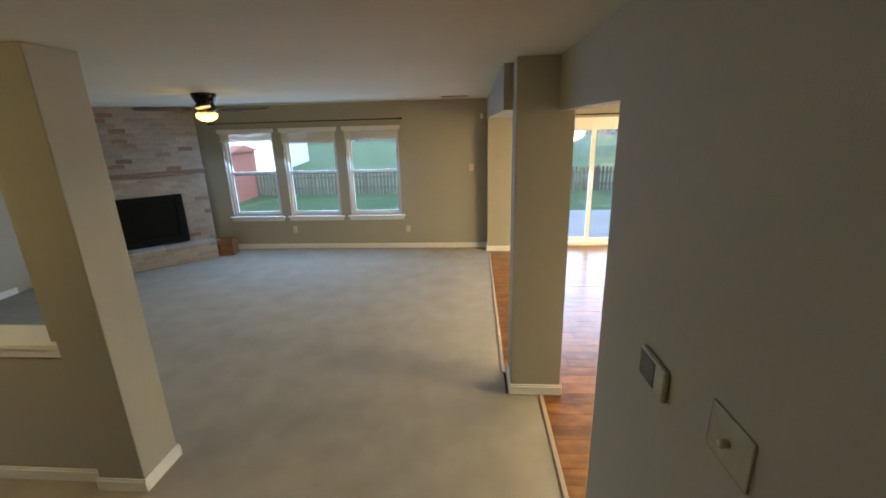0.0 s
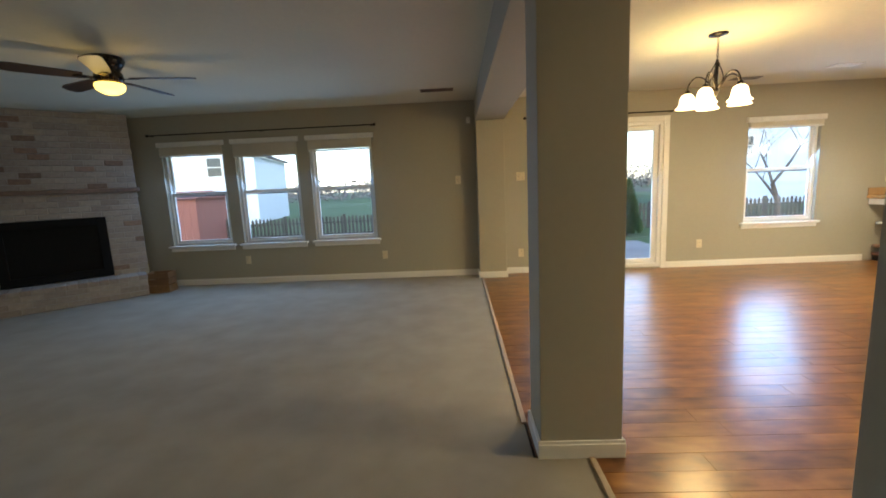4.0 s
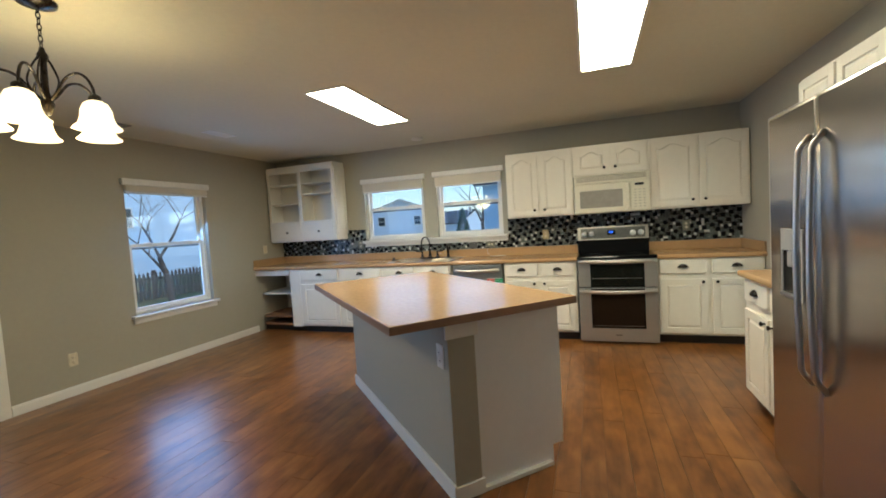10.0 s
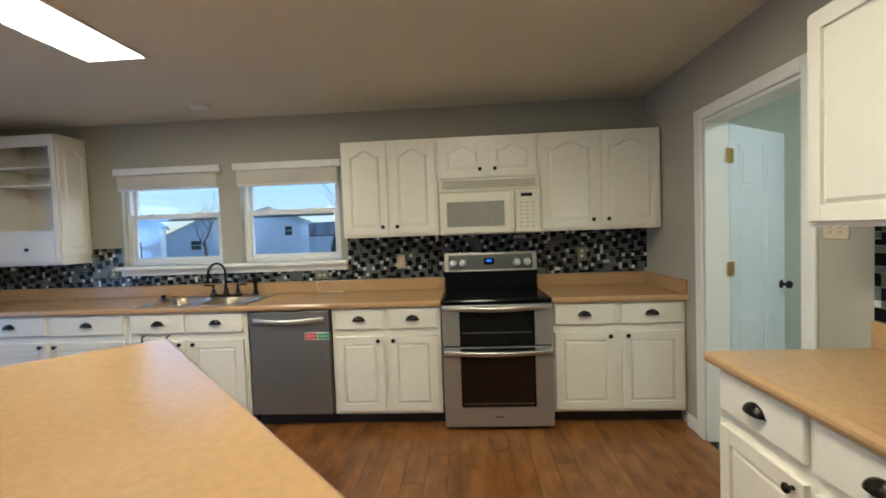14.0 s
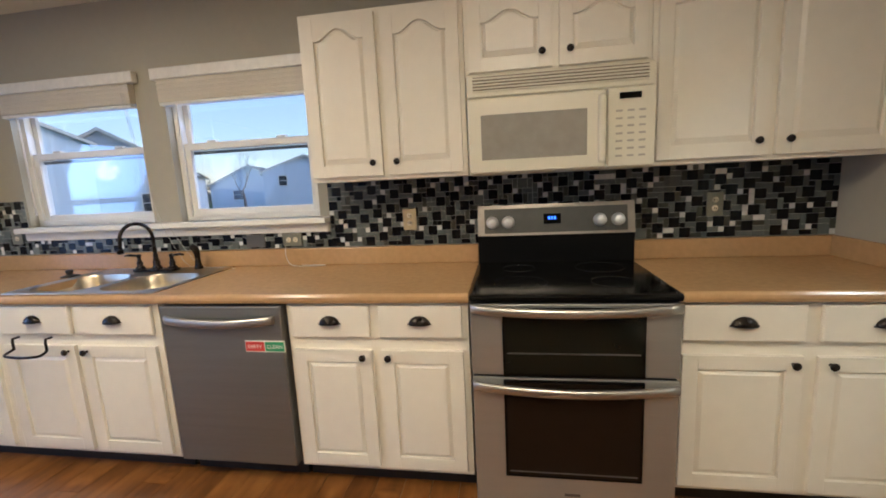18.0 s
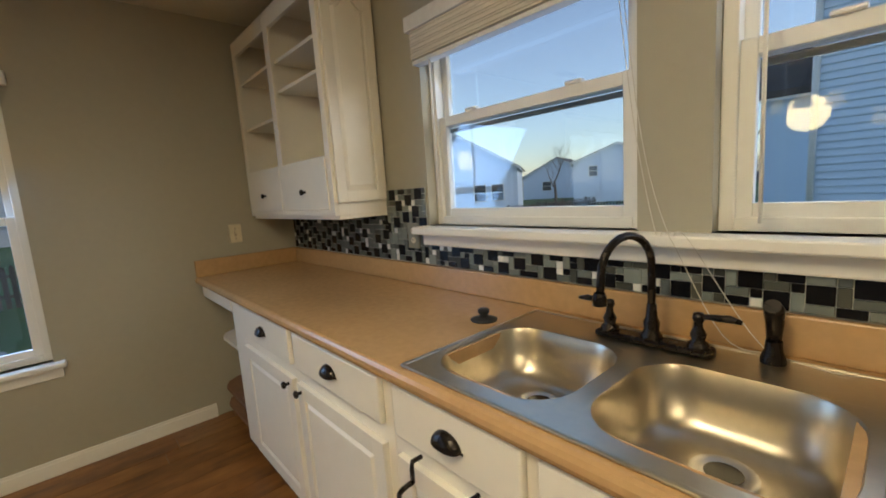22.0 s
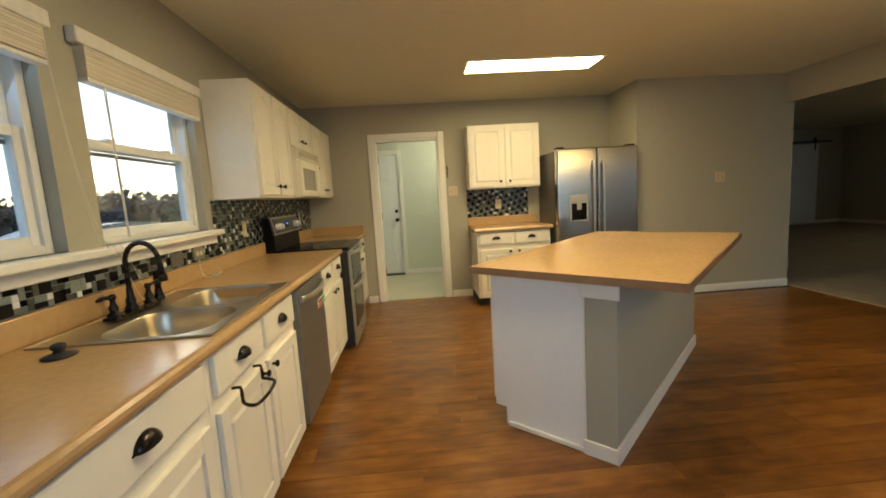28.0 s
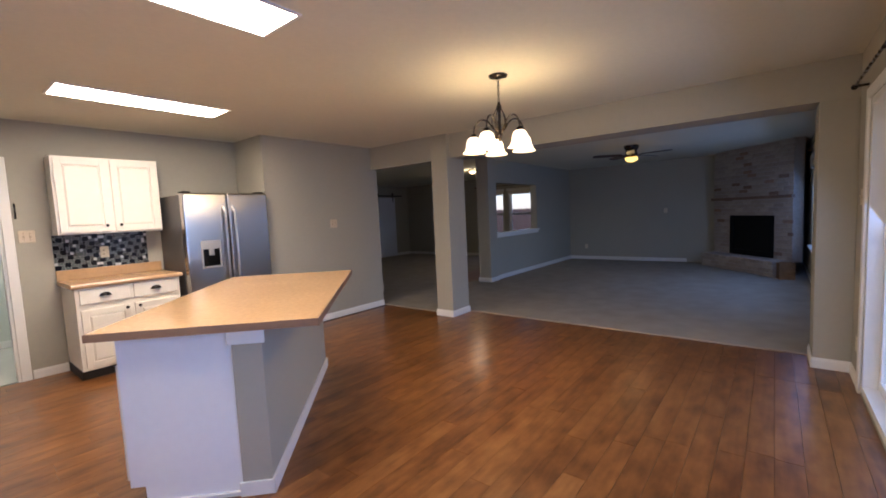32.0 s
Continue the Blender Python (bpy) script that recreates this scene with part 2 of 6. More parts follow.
def box(lo, hi, r=0.0, bm=None, seg=2):
    """A box between two corners, its edges rounded by r."""
    bm = bm or bmesh.new()
    made = bmesh.ops.create_cube(bm, size=1)["verts"]
    for v in made:
        v.co = Vector([(a + b) / 2 + c * (b - a) for a, b, c in zip(lo, hi, v.co)])
    if r > 0:
        bmesh.ops.bevel(bm, geom=list({e for v in made for e in v.link_edges}), offset=r, segments=seg, affect="EDGES", profile=0.5)
    return bm


def boxes(*spans, r=0.0):
    bm = bmesh.new()
    for lo, hi in spans:
        box(lo, hi, r, bm)
    return bm


def rod(points, r, bm=None, sides=10, close=True, radii=None):
    """A round bar through points."""
    bm = bm or bmesh.new()
    pts = [Vector(p) for p in points]
    rings, side = [], None
    for i, p in enumerate(pts):
        d = (pts[min(i + 1, len(pts) - 1)] - pts[max(i - 1, 0)]).normalized()
        if side is None:
            side = d.orthogonal().normalized()
        side = (side - d * side.dot(d)).normalized()
        up = d.cross(side)
        rad = radii[i] if radii else r
        rings.append([bm.verts.new(p + rad * (math.cos(a) * side + math.sin(a) * up)) for a in (2 * math.pi * j / sides for j in range(sides))])
    for a, b in zip(rings, rings[1:]):
        for j in range(sides):
            f = bm.faces.new((a[j], a[(j + 1) % sides], b[(j + 1) % sides], b[j]))
            f.smooth = True
    if close:
        bm.faces.new(rings[0][::-1])
        bm.faces.new(rings[-1])
    return bm


def wiggle(pts, n=6):
    out = []
    for i in range(len(pts) - 1):
        p0, p1, p2, p3 = (Vector(pts[max(0, min(len(pts) - 1, i + k))]) for k in (-1, 0, 1, 2))
        for j in range(n):
            t = j / n
            out.append(0.5 * (2 * p1 + (p2 - p0) * t + (2 * p0 - 5 * p1 + 4 * p2 - p3) * t * t + (3 * p1 - p0 - 3 * p2 + p3) * t ** 3))
    return out + [Vector(pts[-1])]


def lathe(profile, bm=None, sides=20, at=(0, 0, 0), axis="z", smooth=True):
    """A turned body from (radius, height) pairs about an axis through at."""
    bm = bm or bmesh.new()
    turn = {"z": Matrix(), "y": Matrix.Rotation(radians(90), 4, "X"), "x": Matrix.Rotation(radians(90), 4, "Y")}[axis]
    put = Matrix.Translation(at) @ turn
    rings = []
    for r, z in profile:
        if r < 1e-6:
            rings.append([bm.verts.new(put @ Vector((0, 0, z)))])
        else:
            rings.append([bm.verts.new(put @ Vector((r * math.cos(a), r * math.sin(a), z))) for a in (2 * math.pi * j / sides for j in range(sides))])
    for a, b in zip(rings, rings[1:]):
        for j in range(sides):
            i = (j + 1) % sides
            q = [a[j % len(a)], a[i % len(a)], b[i % len(b)], b[j % len(b)]]
            q = [v for n, v in enumerate(q) if v not in q[:n]]
            if len(q) > 2:
                bm.faces.new(q).smooth = smooth
    return bm


def outline(points, depth, bm=None, axis="z", at=0.0):
    """A flat outline of (a, b) pairs pushed from at to at + depth along an axis."""
    bm = bm or bmesh.new()
    place = {"z": lambda a, b, c: (a, b, c), "y": lambda a, b, c: (a, c, b), "x": lambda a, b, c: (c, a, b)}[axis]
    lo = [bm.verts.new(place(a, b, at)) for a, b in points]
    hi = [bm.verts.new(place(a, b, at + depth)) for a, b in points]
    bm.faces.new(lo[::-1])
    bm.faces.new(hi)
    for i in range(len(points)):
        j = (i + 1) % len(points)
        bm.faces.new((lo[i], lo[j], hi[j], hi[i]))
    bmesh.ops.recalc_face_normals(bm, faces=bm.faces)
    return bm


def wall(name, axis, at, thick, a0, a1, z0, z1, holes=(), mat=WALL, label=""):
    """A wall in the plane axis = at, thick to the given side, from a0 to a1, with openings (a0, a1, z0, z1) cut through it."""
    bm = bmesh.new()
    cuts = sorted({a0, a1, *[h[0] for h in holes], *[h[1] for h in holes]})
    for u, v in zip(cuts, cuts[1:]):
        inside = sorted((h[2], h[3]) for h in holes if h[0] <= u + 1e-6 and h[1] >= v - 1e-6)
        z = z0
        for lo, hi in inside + [(z1, z1)]:
            if lo - z > 1e-4:
                p, q = sorted((at, at + thick))
                if axis == "x":
                    box((p, u, z), (q, v, lo), 0, bm)
                else:
                    box((u, p, z), (v, q, lo), 0, bm)
            z = hi
    bmesh.ops.remove_doubles(bm, verts=bm.verts, dist=1e-5)
    return setting(name, bm, mat, label or "grey-beige painted drywall wall", "wall")


# ---- structure ----
LIV_WIN = [(-4.00, -3.10), (-2.93, -2.02), (-1.85, -0.95)]
KIT_WIN = [(4.735, 5.645), (3.66, 4.55)]
DIN_WIN = (4.235, 5.20)
SLIDER = (1.35, 3.10)
wall("wall_north", "y", YN, T, XW - T, XE + T, 0, H, [(a, b, 0.60, 2.08) for a, b in LIV_WIN] + [(*SLIDER, 0.02, 2.05), (*DIN_WIN, 0.60, 2.02)])
wall("wall_east", "x", XE, T, YS - T, YN, 0, H, [(a, b, 1.19, 2.05) for a, b in KIT_WIN])
wall("wall_kitchen_south", "y", YS, -T, 2.56, XE, 0, H, [(4.90, 5.69, 0.0, 2.04)])
wall("wall_refrigerator_side", "x", 2.70, -T, YS, YJ - T, 0, H)
wall("wall_refrigerator", "y", YJ, -T, XJ, 2.70, 0, H)
wall("wall_stair", "x", XJ, T, YF, YJ - T, 0, H + 2.6)
wall("wall_west", "x", XW, -T, YF - T, YN, 0, H, [(-0.75, 0.03, 0.60, 2.08), (0.21, 0.99, 0.60, 2.08)])
wall("wall_south", "y", YF, -T, XW, XJ + T, 0, H + 2.6)
setting("column", box((-1.96, 1.93, 0), (-1.67, 2.21, H), 0.006), WALL, "square painted column at the end of the partition", "column")
wall("wall_half", "y", 2.15, -0.16, XW, -1.96, 0, H, [(-3.92, -2.06, 0.93, 2.0)], label="grey partition wall with a wide pass-through over a white sill")
box_laundry = wall("wall_laundry_south", "y", -0.80, -T, XL0 - T, XL1 + T, 0, H, [(5.475, 6.275, 0.0, 2.05)], mat=PALE, label="pale laundry room wall")
wall("wall_laundry_west", "x", XL0, -T, -0.80, YS - T, 0, H, mat=PALE, label="pale laundry room wall")
wall("wall_laundry_east", "x", XL1, T, -0.80, YS - T, 0, H, mat=PALE, label="pale laundry room wall")
setting("beam", box((BX0, PY1, BEAM), (BX1, YN, H)), WALL, "painted dropped beam between living room and kitchen", "beam")
setting("beam_south", box((XJ + 0.01, YJ, BEAM - 0.02), (XB1, PY0, H)), WALL, "painted header over the opening beside the pillar", "beam")
setting("ceiling_kitchen", box((XB1, -0.94, H), (XE + T, YN + T, H + 0.1)), CEIL, "white textured ceiling")
setting("ceiling_living", box((XW - T, 1.2, H + 0.0), (XB1, YN + T, H + 0.1)), CEIL, "white textured ceiling")
setting("ceiling_front", box((XW - T, YF - T, H), (-0.5, 1.2, H + 0.1)), CEIL, "white textured ceiling")
setting("ceiling_stair", boxes(((-0.5, YF - T, H + 2.5), (XJ + T, -0.45, H + 2.6)), ((-0.5, -0.45, H), (XJ + T, 1.2, H + 0.1))), CEIL, "white ceiling over the stairs")
setting("wall_stairwell", boxes(((-0.6, YF, H + 0.1), (-0.5, -0.45, H + 2.5)), ((-0.5, -0.45, H + 0.1), (XJ, -0.35, H + 2.5))), WALL, "wall of the stairwell above the ceiling", "wall")
for name, lo, hi in (("floor_carpet_front", (XW, YF), (XJ, 1.0)), ("floor_carpet_hall", (XW, 1.0), (0.81, PY0)), ("floor_carpet_living", (XW, PY0), (0.54, YN))):
    setting(name, box((*lo, -0.1), (*hi, 0.0)), CARPET, "worn grey-beige wall-to-wall carpet", "carpet")
setting("floor_base", boxes(((0.81, YS, -0.1), (XE, PY0, -0.012)), ((0.54, PY0, -0.1), (XE, YN, -0.012))), GROUT, "dark underlay below the wooden planks", "floor")
setting("pillar", box((XB0, PY0, 0), (XB1, PY1, H), 0.004), WALL, "square painted pillar with a white base", "pillar")
setting("pilaster", box((BX0, 6.895, 0), (BX1, YN, BEAM), 0.006), WALL, "painted pilaster under the beam", "pilaster")
setting("floor_laundry", box((XL0, -0.8, -0.1), (XL1, YS - 0.07, -0.004)), material("pale_vinyl", (0.50, 0.47, 0.38), 0.45, dark=0.88, scale=10), "pale speckled vinyl floor of the laundry room", "floor")
setting("floor_entry", box((-3.8, 0.9, 0.0), (-1.5, 1.73, 0.005)), WOOD, "patch of brown wooden flooring in the entry", "floor")
edge = setting("carpet_edge", boxes(((0.525, 3.24, 0.0), (0.555, 6.88, 0.012)), ((0.795, YJ, 0.0), (0.825, 2.94, 0.012)), r=0.004), material("tack_strip", (0.42, 0.33, 0.24), 0.8), "pale strip where carpet meets wood", "trim")

# carpeted steps down to the living room
stairs = thing("staircase", "carpeted steps leading down to the living room", "stairs", kind="structure")
for i in range(8):
    y1 = 0.86 - 0.26 * i
    part("step", box((-0.02, y1 - 0.26, 0.18 * i), (XJ, y1, 0.18 * (i + 1)), 0.015), CARPET, stairs)
part("landing", box((-0.02, YF, 1.3), (XJ, 0.86 - 0.26 * 8, 1.62)), CARPET, stairs)
setting("wall_stair_low", box((-0.14, YF, 0), (-0.02, 0.12, 1.0), 0.005), WALL, "low wall beside the stairs", "wall")


def skirting(axis, at, side, a0, a1):
    """A white base moulding, 85 mm high with a stepped top."""
    bm = bmesh.new()
    for d, z in ((0.014, 0.072), (0.009, 0.088)):
        p, q = sorted((at, at + side * d))
        box((p, a0, 0.0) if axis == "x" else (a0, p, 0.0), (q, a1, z) if axis == "x" else (a1, q, z), 0.003, bm)
    return setting("baseboard", bm, WHITE, "white moulded baseboard along the wall", "baseboard")


for axis, at, side, a0, a1 in (("y", YN, -1, XW, BX0), ("x", BX0, -1, 6.895, YN), ("y", 6.895, -1, BX0 - 0.014, BX1 + 0.014), ("x", BX1, 1, 6.895, YN), ("y", YN, -1, BX1 + 0.014, 1.27), ("y", YN, -1, 3.18, XE - 0.65),
                               ("x", XW, 1, YF, 5.0), ("y", 2.15, 1, XW, -1.96), ("y", 1.99, -1, XW, -1.96), ("x", -1.67, 1, 1.93, 2.21), ("y", 2.21, 1, -1.974, -1.656), ("y", 1.93, -1, -1.974, -1.656), ("y", YF, 1, XW, -0.15),
                               ("y", YJ, 1, XJ, 2.70), ("x", XJ, -1, 0.86, YJ), ("y", YS, 1, 5.775, 5.9), ("y", YS, 1, 4.555, 4.815), ("x", -0.14, -1, YF, 0.12), ("y", 0.12, 1, -0.15, -0.01),
                               ("y", PY0, -1, XB0 - 0.014, XB1 + 0.014), ("x", XB1, 1, PY0, PY1), ("y", PY1, 1, XB0 - 0.014, XB1 + 0.014), ("x", XB0, -1, PY0, PY1), ("y", -0.8, 1, XL0, 5.41), ("x", XL0, 1, -0.8, YS - T)):
    skirting(axis, at, side, a0, a1)
setting("window_sill_pass", boxes(((-3.96, 1.95, 0.93), (-1.963, 2.19, 0.962)), ((-3.94, 2.152, 0.87), (-1.963, 2.17, 0.93)), ((-3.94, 1.97, 0.87), (-1.963, 1.988, 0.93)), r=0.004), WHITE, "white painted sill of the pass-through", "sill")

# ---- windows ----
VINYL = material("white_vinyl", (0.78, 0.77, 0.73), 0.35, dark=0.97)
BLIND = material("cream_blind", (0.66, 0.60, 0.48), 0.55, dark=0.9, scale=30)
RAIL = material("blind_rail", (0.78, 0.76, 0.70), 0.4)
SCREENBAR = material("screen_bar_grey", (0.22, 0.22, 0.21), 0.6)
CORD = material("white_cord", (0.62, 0.59, 0.52), 0.7)


def ring(x0, x1, z0, z1, y0, y1, t, bm=None, r=0.003):
    """A rectangular frame of bars t wide, from depth y0 to y1."""
    bm = bm or bmesh.new()
    for lo, hi in (((x0, y0, z0), (x0 + t, y1, z1)), ((x1 - t, y0, z0), (x1, y1, z1)), ((x0 + t, y0, z0), (x1 - t, y1, z0 + t)), ((x0 + t, y0, z1 - t), (x1 - t, y1, z1))):
        box(lo, hi, r, bm)
    return bm


def window(number, m, w, h, meet, casing=0.0, sill=True):
    """A white double-hung window; local x along the wall, y outwards."""
    win = thing(f"window_{number}", "white vinyl double-hung window with two clear panes", "window", m, kind="structure")
    part("window_frame", ring(0, w, 0, h, 0.05, 0.135, 0.035), VINYL, win)
    up = part("upper_sash", ring(0.03, w - 0.03, meet - 0.02, h - 0.03, 0.095, 0.12, 0.036), VINYL, win)
    low = part("lower_sash", ring(0.03, w - 0.03, 0.03, meet + 0.022, 0.066, 0.093, 0.04), VINYL, win)
    for sash, z0, z1, y in ((up, meet, h - 0.06, 0.107), (low, 0.06, meet, 0.08)):
        g = part("pane", box((0.06, y - 0.002, z0), (w - 0.06, y + 0.002, z1)), GLASS, sash)
        g.visible_shadow = False
    part("screen_bar", box((0.036, 0.121, meet - 0.040), (w - 0.036, 0.127, meet - 0.022)), SCREENBAR, win, "dark grey insect screen bar")
    for x in (0.25, 0.75):
        part("sash_lock", box((x * w - 0.03, 0.055, meet + 0.02), (x * w + 0.03, 0.085, meet + 0.034), 0.005), VINYL, low)
    if sill:
        part("sill", box((-0.05, -0.055, -0.03), (w + 0.05, 0.06, 0.0), 0.008), WHITE, win)
        part("apron", box((-0.03, -0.018, -0.085), (w + 0.03, -0.002, -0.03), 0.004), WHITE, win)
    return win


def blind(m, w, h, drop, valance=0.055, wand=0.0):
    """A slatted blind drawn up to the top of its window."""
    b = thing("window_blind", "cream slatted window blind drawn up to the top", "blind", m, group="window blinds")
    part("headrail", box((-0.035, -0.045, h - valance), (w + 0.035, -0.002, h + 0.012), 0.006), RAIL, b)
    n = int((drop - valance) / 0.0085)
    for i in range(n):
        z = h - valance - 0.008 - i * 0.0085
        jog = 0.0014 * math.sin(i * 2.1)
        part("slat", box((0.0 + jog, -0.042 + jog, z - 0.0036), (w + jog, 0.008, z + 0.0036)), BLIND, b)
    part("bottom_rail", box((0.0, -0.04, h - drop - 0.022), (w, 0.006, h - drop - 0.004), 0.004), RAIL, b)
    if wand:
        part("wand", rod([(0.1, -0.03, h - drop), (0.105, -0.035, h - drop - wand)], 0.005, sides=6), RAIL, b)
    return b


for i, (a, b) in enumerate(LIV_WIN):
    window(i + 1, pose(a, YN, 0.60), b - a, 1.48, 0.75)
    blind(pose(a, YN, 0.60), b - a, 1.48, (0.17, 0.22, 0.19)[i])
window(4, pose(DIN_WIN[0], YN, 0.60), DIN_WIN[1] - DIN_WIN[0], 1.42, 0.73)
blind(pose(DIN_WIN[0], YN, 0.60), DIN_WIN[1] - DIN_WIN[0], 1.42, 0.12)
for i, (a, b) in enumerate(KIT_WIN):
    window(5 + i, pose(XE, b, 1.19, 0, 0, -90), b - a, 0.86, 0.44, sill=False)
    blind(pose(XE, b, 1.19, 0, 0, -90), b - a, 0.86, (0.165, 0.17)[i], 0.05, (0.62, 0.66)[i])
for i, a in enumerate((-0.75, 0.21)):
    window(7 + i, pose(XW, a, 0.60, 0, 0, 90), 0.78, 1.48, 0.72)
    blind(pose(XW, a, 0.60, 0, 0, 90), 0.78, 1.48, 0.15)
kitchen_sill = setting("window_sill_kitchen", boxes(((6.472, 3.60, 1.158), (XE + 0.06, 5.685, 1.19)), ((6.522, 3.61, 1.105), (XE - 0.001, 5.67, 1.158)), r=0.006), WHITE, "long white sill under both kitchen windows", "sill")

# sliding patio door
slide = thing("door_1", "white-framed sliding glass patio door, closed", "door", pose(SLIDER[0], YN, 0.02), kind="structure")
sw = SLIDER[1] - SLIDER[0]
part("door_frame", ring(0, sw, 0, 2.03, 0.0, 0.135, 0.05), VINYL, slide)
part("casing", boxes(((-0.075, -0.018, -0.02), (0.0, -0.001, 2.1)), ((sw, -0.018, -0.02), (sw + 0.075, -0.001, 2.1)), ((0, -0.018, 2.03), (sw, -0.001, 2.1)), r=0.004), WHITE, slide)
for x0, x1, y in ((0.05, sw / 2 + 0.04, 0.095), (sw / 2 - 0.04, sw - 0.05, 0.05)):
    leaf = part("sliding_panel", ring(x0, x1, 0.05, 1.98, y - 0.017, y + 0.017, 0.07), VINYL, slide)
    g = part("pane", box((x0 + 0.06, y - 0.003, 0.1), (x1 - 0.06, y + 0.003, 1.93)), GLASS, leaf)
    g.visible_shadow = False
part("handle", box((sw / 2 - 0.02, 0.005, 0.92), (sw / 2 + 0.01, 0.035, 1.12), 0.008), VINYL, slide)


def curtain_rod(m, w):
    r = thing("curtain_rod", "thin dark metal curtain rod above the window", "curtain rod", m, group="curtain rods")
    part("bar", rod([(0, -0.07, 0), (w, -0.07, 0)], 0.008), BRONZE, r)
    for x in (0.0, w):
        part("finial", lathe([(0.0, -0.02), (0.016, -0.012), (0.02, 0), (0.016, 0.012), (0, 0.02)], at=(x, -0.07, 0), axis="x", sides=10), BRONZE, r)
    for x in (0.05, w / 2, w - 0.05):
        part("bracket", box((x - 0.008, -0.075, -0.012), (x + 0.008, -0.001, 0.004), 0.002), BRONZE, r)


curtain_rod(pose(-4.12, YN, 2.19), 3.24)
curtain_rod(pose(1.19, YN, 2.165), 2.03)
curtain_rod(pose(XW, -0.95, 2.19, 0, 0, 90), 2.1)


# ---- doors ----
def six_panel(bm, w, h, y0, y1):
    """Raised panels of a six-panel door on both faces."""
    for c in (0, 1):
        x0 = 0.11 + c * (w / 2 - 0.055)
        x1 = x0 + w / 2 - 0.165
        for z0, z1 in ((0.2, 0.78), (0.9, 1.5), (1.6, h - 0.12)):
            for y, s in ((y0, -1), (y1, 1)):
                a, b = sorted((y, y + s * 0.006))
                box((x0, a, z0), (x1, b, z1), 0.003, bm)
                a, b = sorted((y, y + s * 0.011))
                box((x0 + 0.035, a, z0 + 0.035), (x1 - 0.035, b, z1 - 0.035), 0.004, bm)
    return bm


def knob_set(parent, x, z, y0, y1, r=0.028):
    for y, s in ((y0, -1), (y1, 1)):
        prof = [(0.03, 0.0), (0.03, 0.006), (0.012, 0.01), (0.011, 0.03), (r, 0.04), (r * 1.02, 0.055), (0.016, 0.066), (0, 0.067)]
        part("knob", lathe([(a, -s * b) for a, b in prof], at=(x, y, z), axis="y", sides=14), BRONZE, parent, "black door knob")


DOORPAINT = material("door_paint", (0.77, 0.785, 0.80), 0.4, dark=0.96)
casing = thing("door_2", "white cased doorway to the laundry room, door standing open", "door", kind="structure")
part("casing", boxes(((4.825, YS, 0), (4.90, YS + 0.02, 2.11)), ((5.69, YS, 0), (5.765, YS + 0.02, 2.11)), ((4.90, YS, 2.04), (5.69, YS + 0.02, 2.11)), r=0.006), WHITE, casing)
part("jamb", boxes(((4.90, YS - T, 0), (4.92, YS, 2.04)), ((5.67, YS - T, 0), (5.69, YS, 2.04)), ((4.92, YS - T, 2.02), (5.67, YS, 2.04))), WHITE, casing)
leaf = thing("open_door", "white six-panel door opened into the laundry room", "door", pose(5.71, YS - T - 0.01, 0.012, 0, 0, -57))
bm = box((0.0, -0.0175, 0), (0.74, 0.0175, 2.0), 0.003)
part("door_leaf", six_panel(bm, 0.74, 2.0, -0.0175, 0.0175), DOORPAINT, leaf)
knob_set(leaf, 0.68, 0.93, -0.0175, 0.0175)
for z in (0.36, 1.09, 1.80):
    part("hinge", boxes(((-0.012, -0.03, z - 0.045), (0.03, -0.018, z + 0.045)), ((-0.05, -0.03, z - 0.045), (-0.014, -0.024, z + 0.045)), r=0.002), BRASS, leaf, "brass hinge")
back = thing("door_3", "white panelled outer door with black knob and deadbolt", "door", pose(5.485, -0.85, 0.02), kind="structure")
part("jamb", boxes(((-0.012, -0.09, -0.02), (0.0, 0.052, 2.03)), ((0.78, -0.09, -0.02), (0.792, 0.052, 2.03)), ((-0.012, -0.09, 2.02), (0.792, 0.052, 2.032))), WHITE, back)
part("casing", boxes(((-0.075, 0.05, -0.02), (-0.012, 0.064, 2.1)), ((0.792, 0.05, -0.02), (0.855, 0.064, 2.1)), ((-0.012, 0.05, 2.032), (0.792, 0.064, 2.1))), WHITE, back)
bm = box((0.0, -0.02, 0), (0.78, 0.02, 2.02), 0.003)
part("door_leaf", six_panel(bm, 0.78, 2.02, -0.02, 0.02), DOORPAINT, back)
part("threshold", box((-0.01, -0.06, -0.02), (0.79, 0.075, 0.012), 0.004), DARKSTEEL, back)
knob_set(back, 0.065, 0.93, -0.02, 0.02)
part("deadbolt", lathe([(0.03, 0), (0.03, -0.012), (0.02, -0.025), (0, -0.026)], at=(0.065, 0.02, 1.08), axis="y", sides=14), BRONZE, back)

# ---- kitchen cabinets ----
def raised(pts, y, h, inset, bm):
    """A raised field on a door: an outline (x, z) sloping up towards the front."""
    cx, cz = sum(p[0] for p in pts) / len(pts), sum(p[1] for p in pts) / len(pts)
    w, t = max(p[0] for p in pts) - min(p[0] for p in pts), max(p[1] for p in pts) - min(p[1] for p in pts)
    lo = [bm.verts.new((x, y, z)) for x, z in pts]
    hi = [bm.verts.new((cx + (x - cx) * (1 - 2 * inset / w), y - h, cz + (z - cz) * (1 - 2 * inset / t))) for x, z in pts]
    bm.faces.new(hi)
    for i in range(len(pts)):
        j = (i + 1) % len(pts)
        bm.faces.new((lo[i], lo[j], hi[j], hi[i]))
    return bm


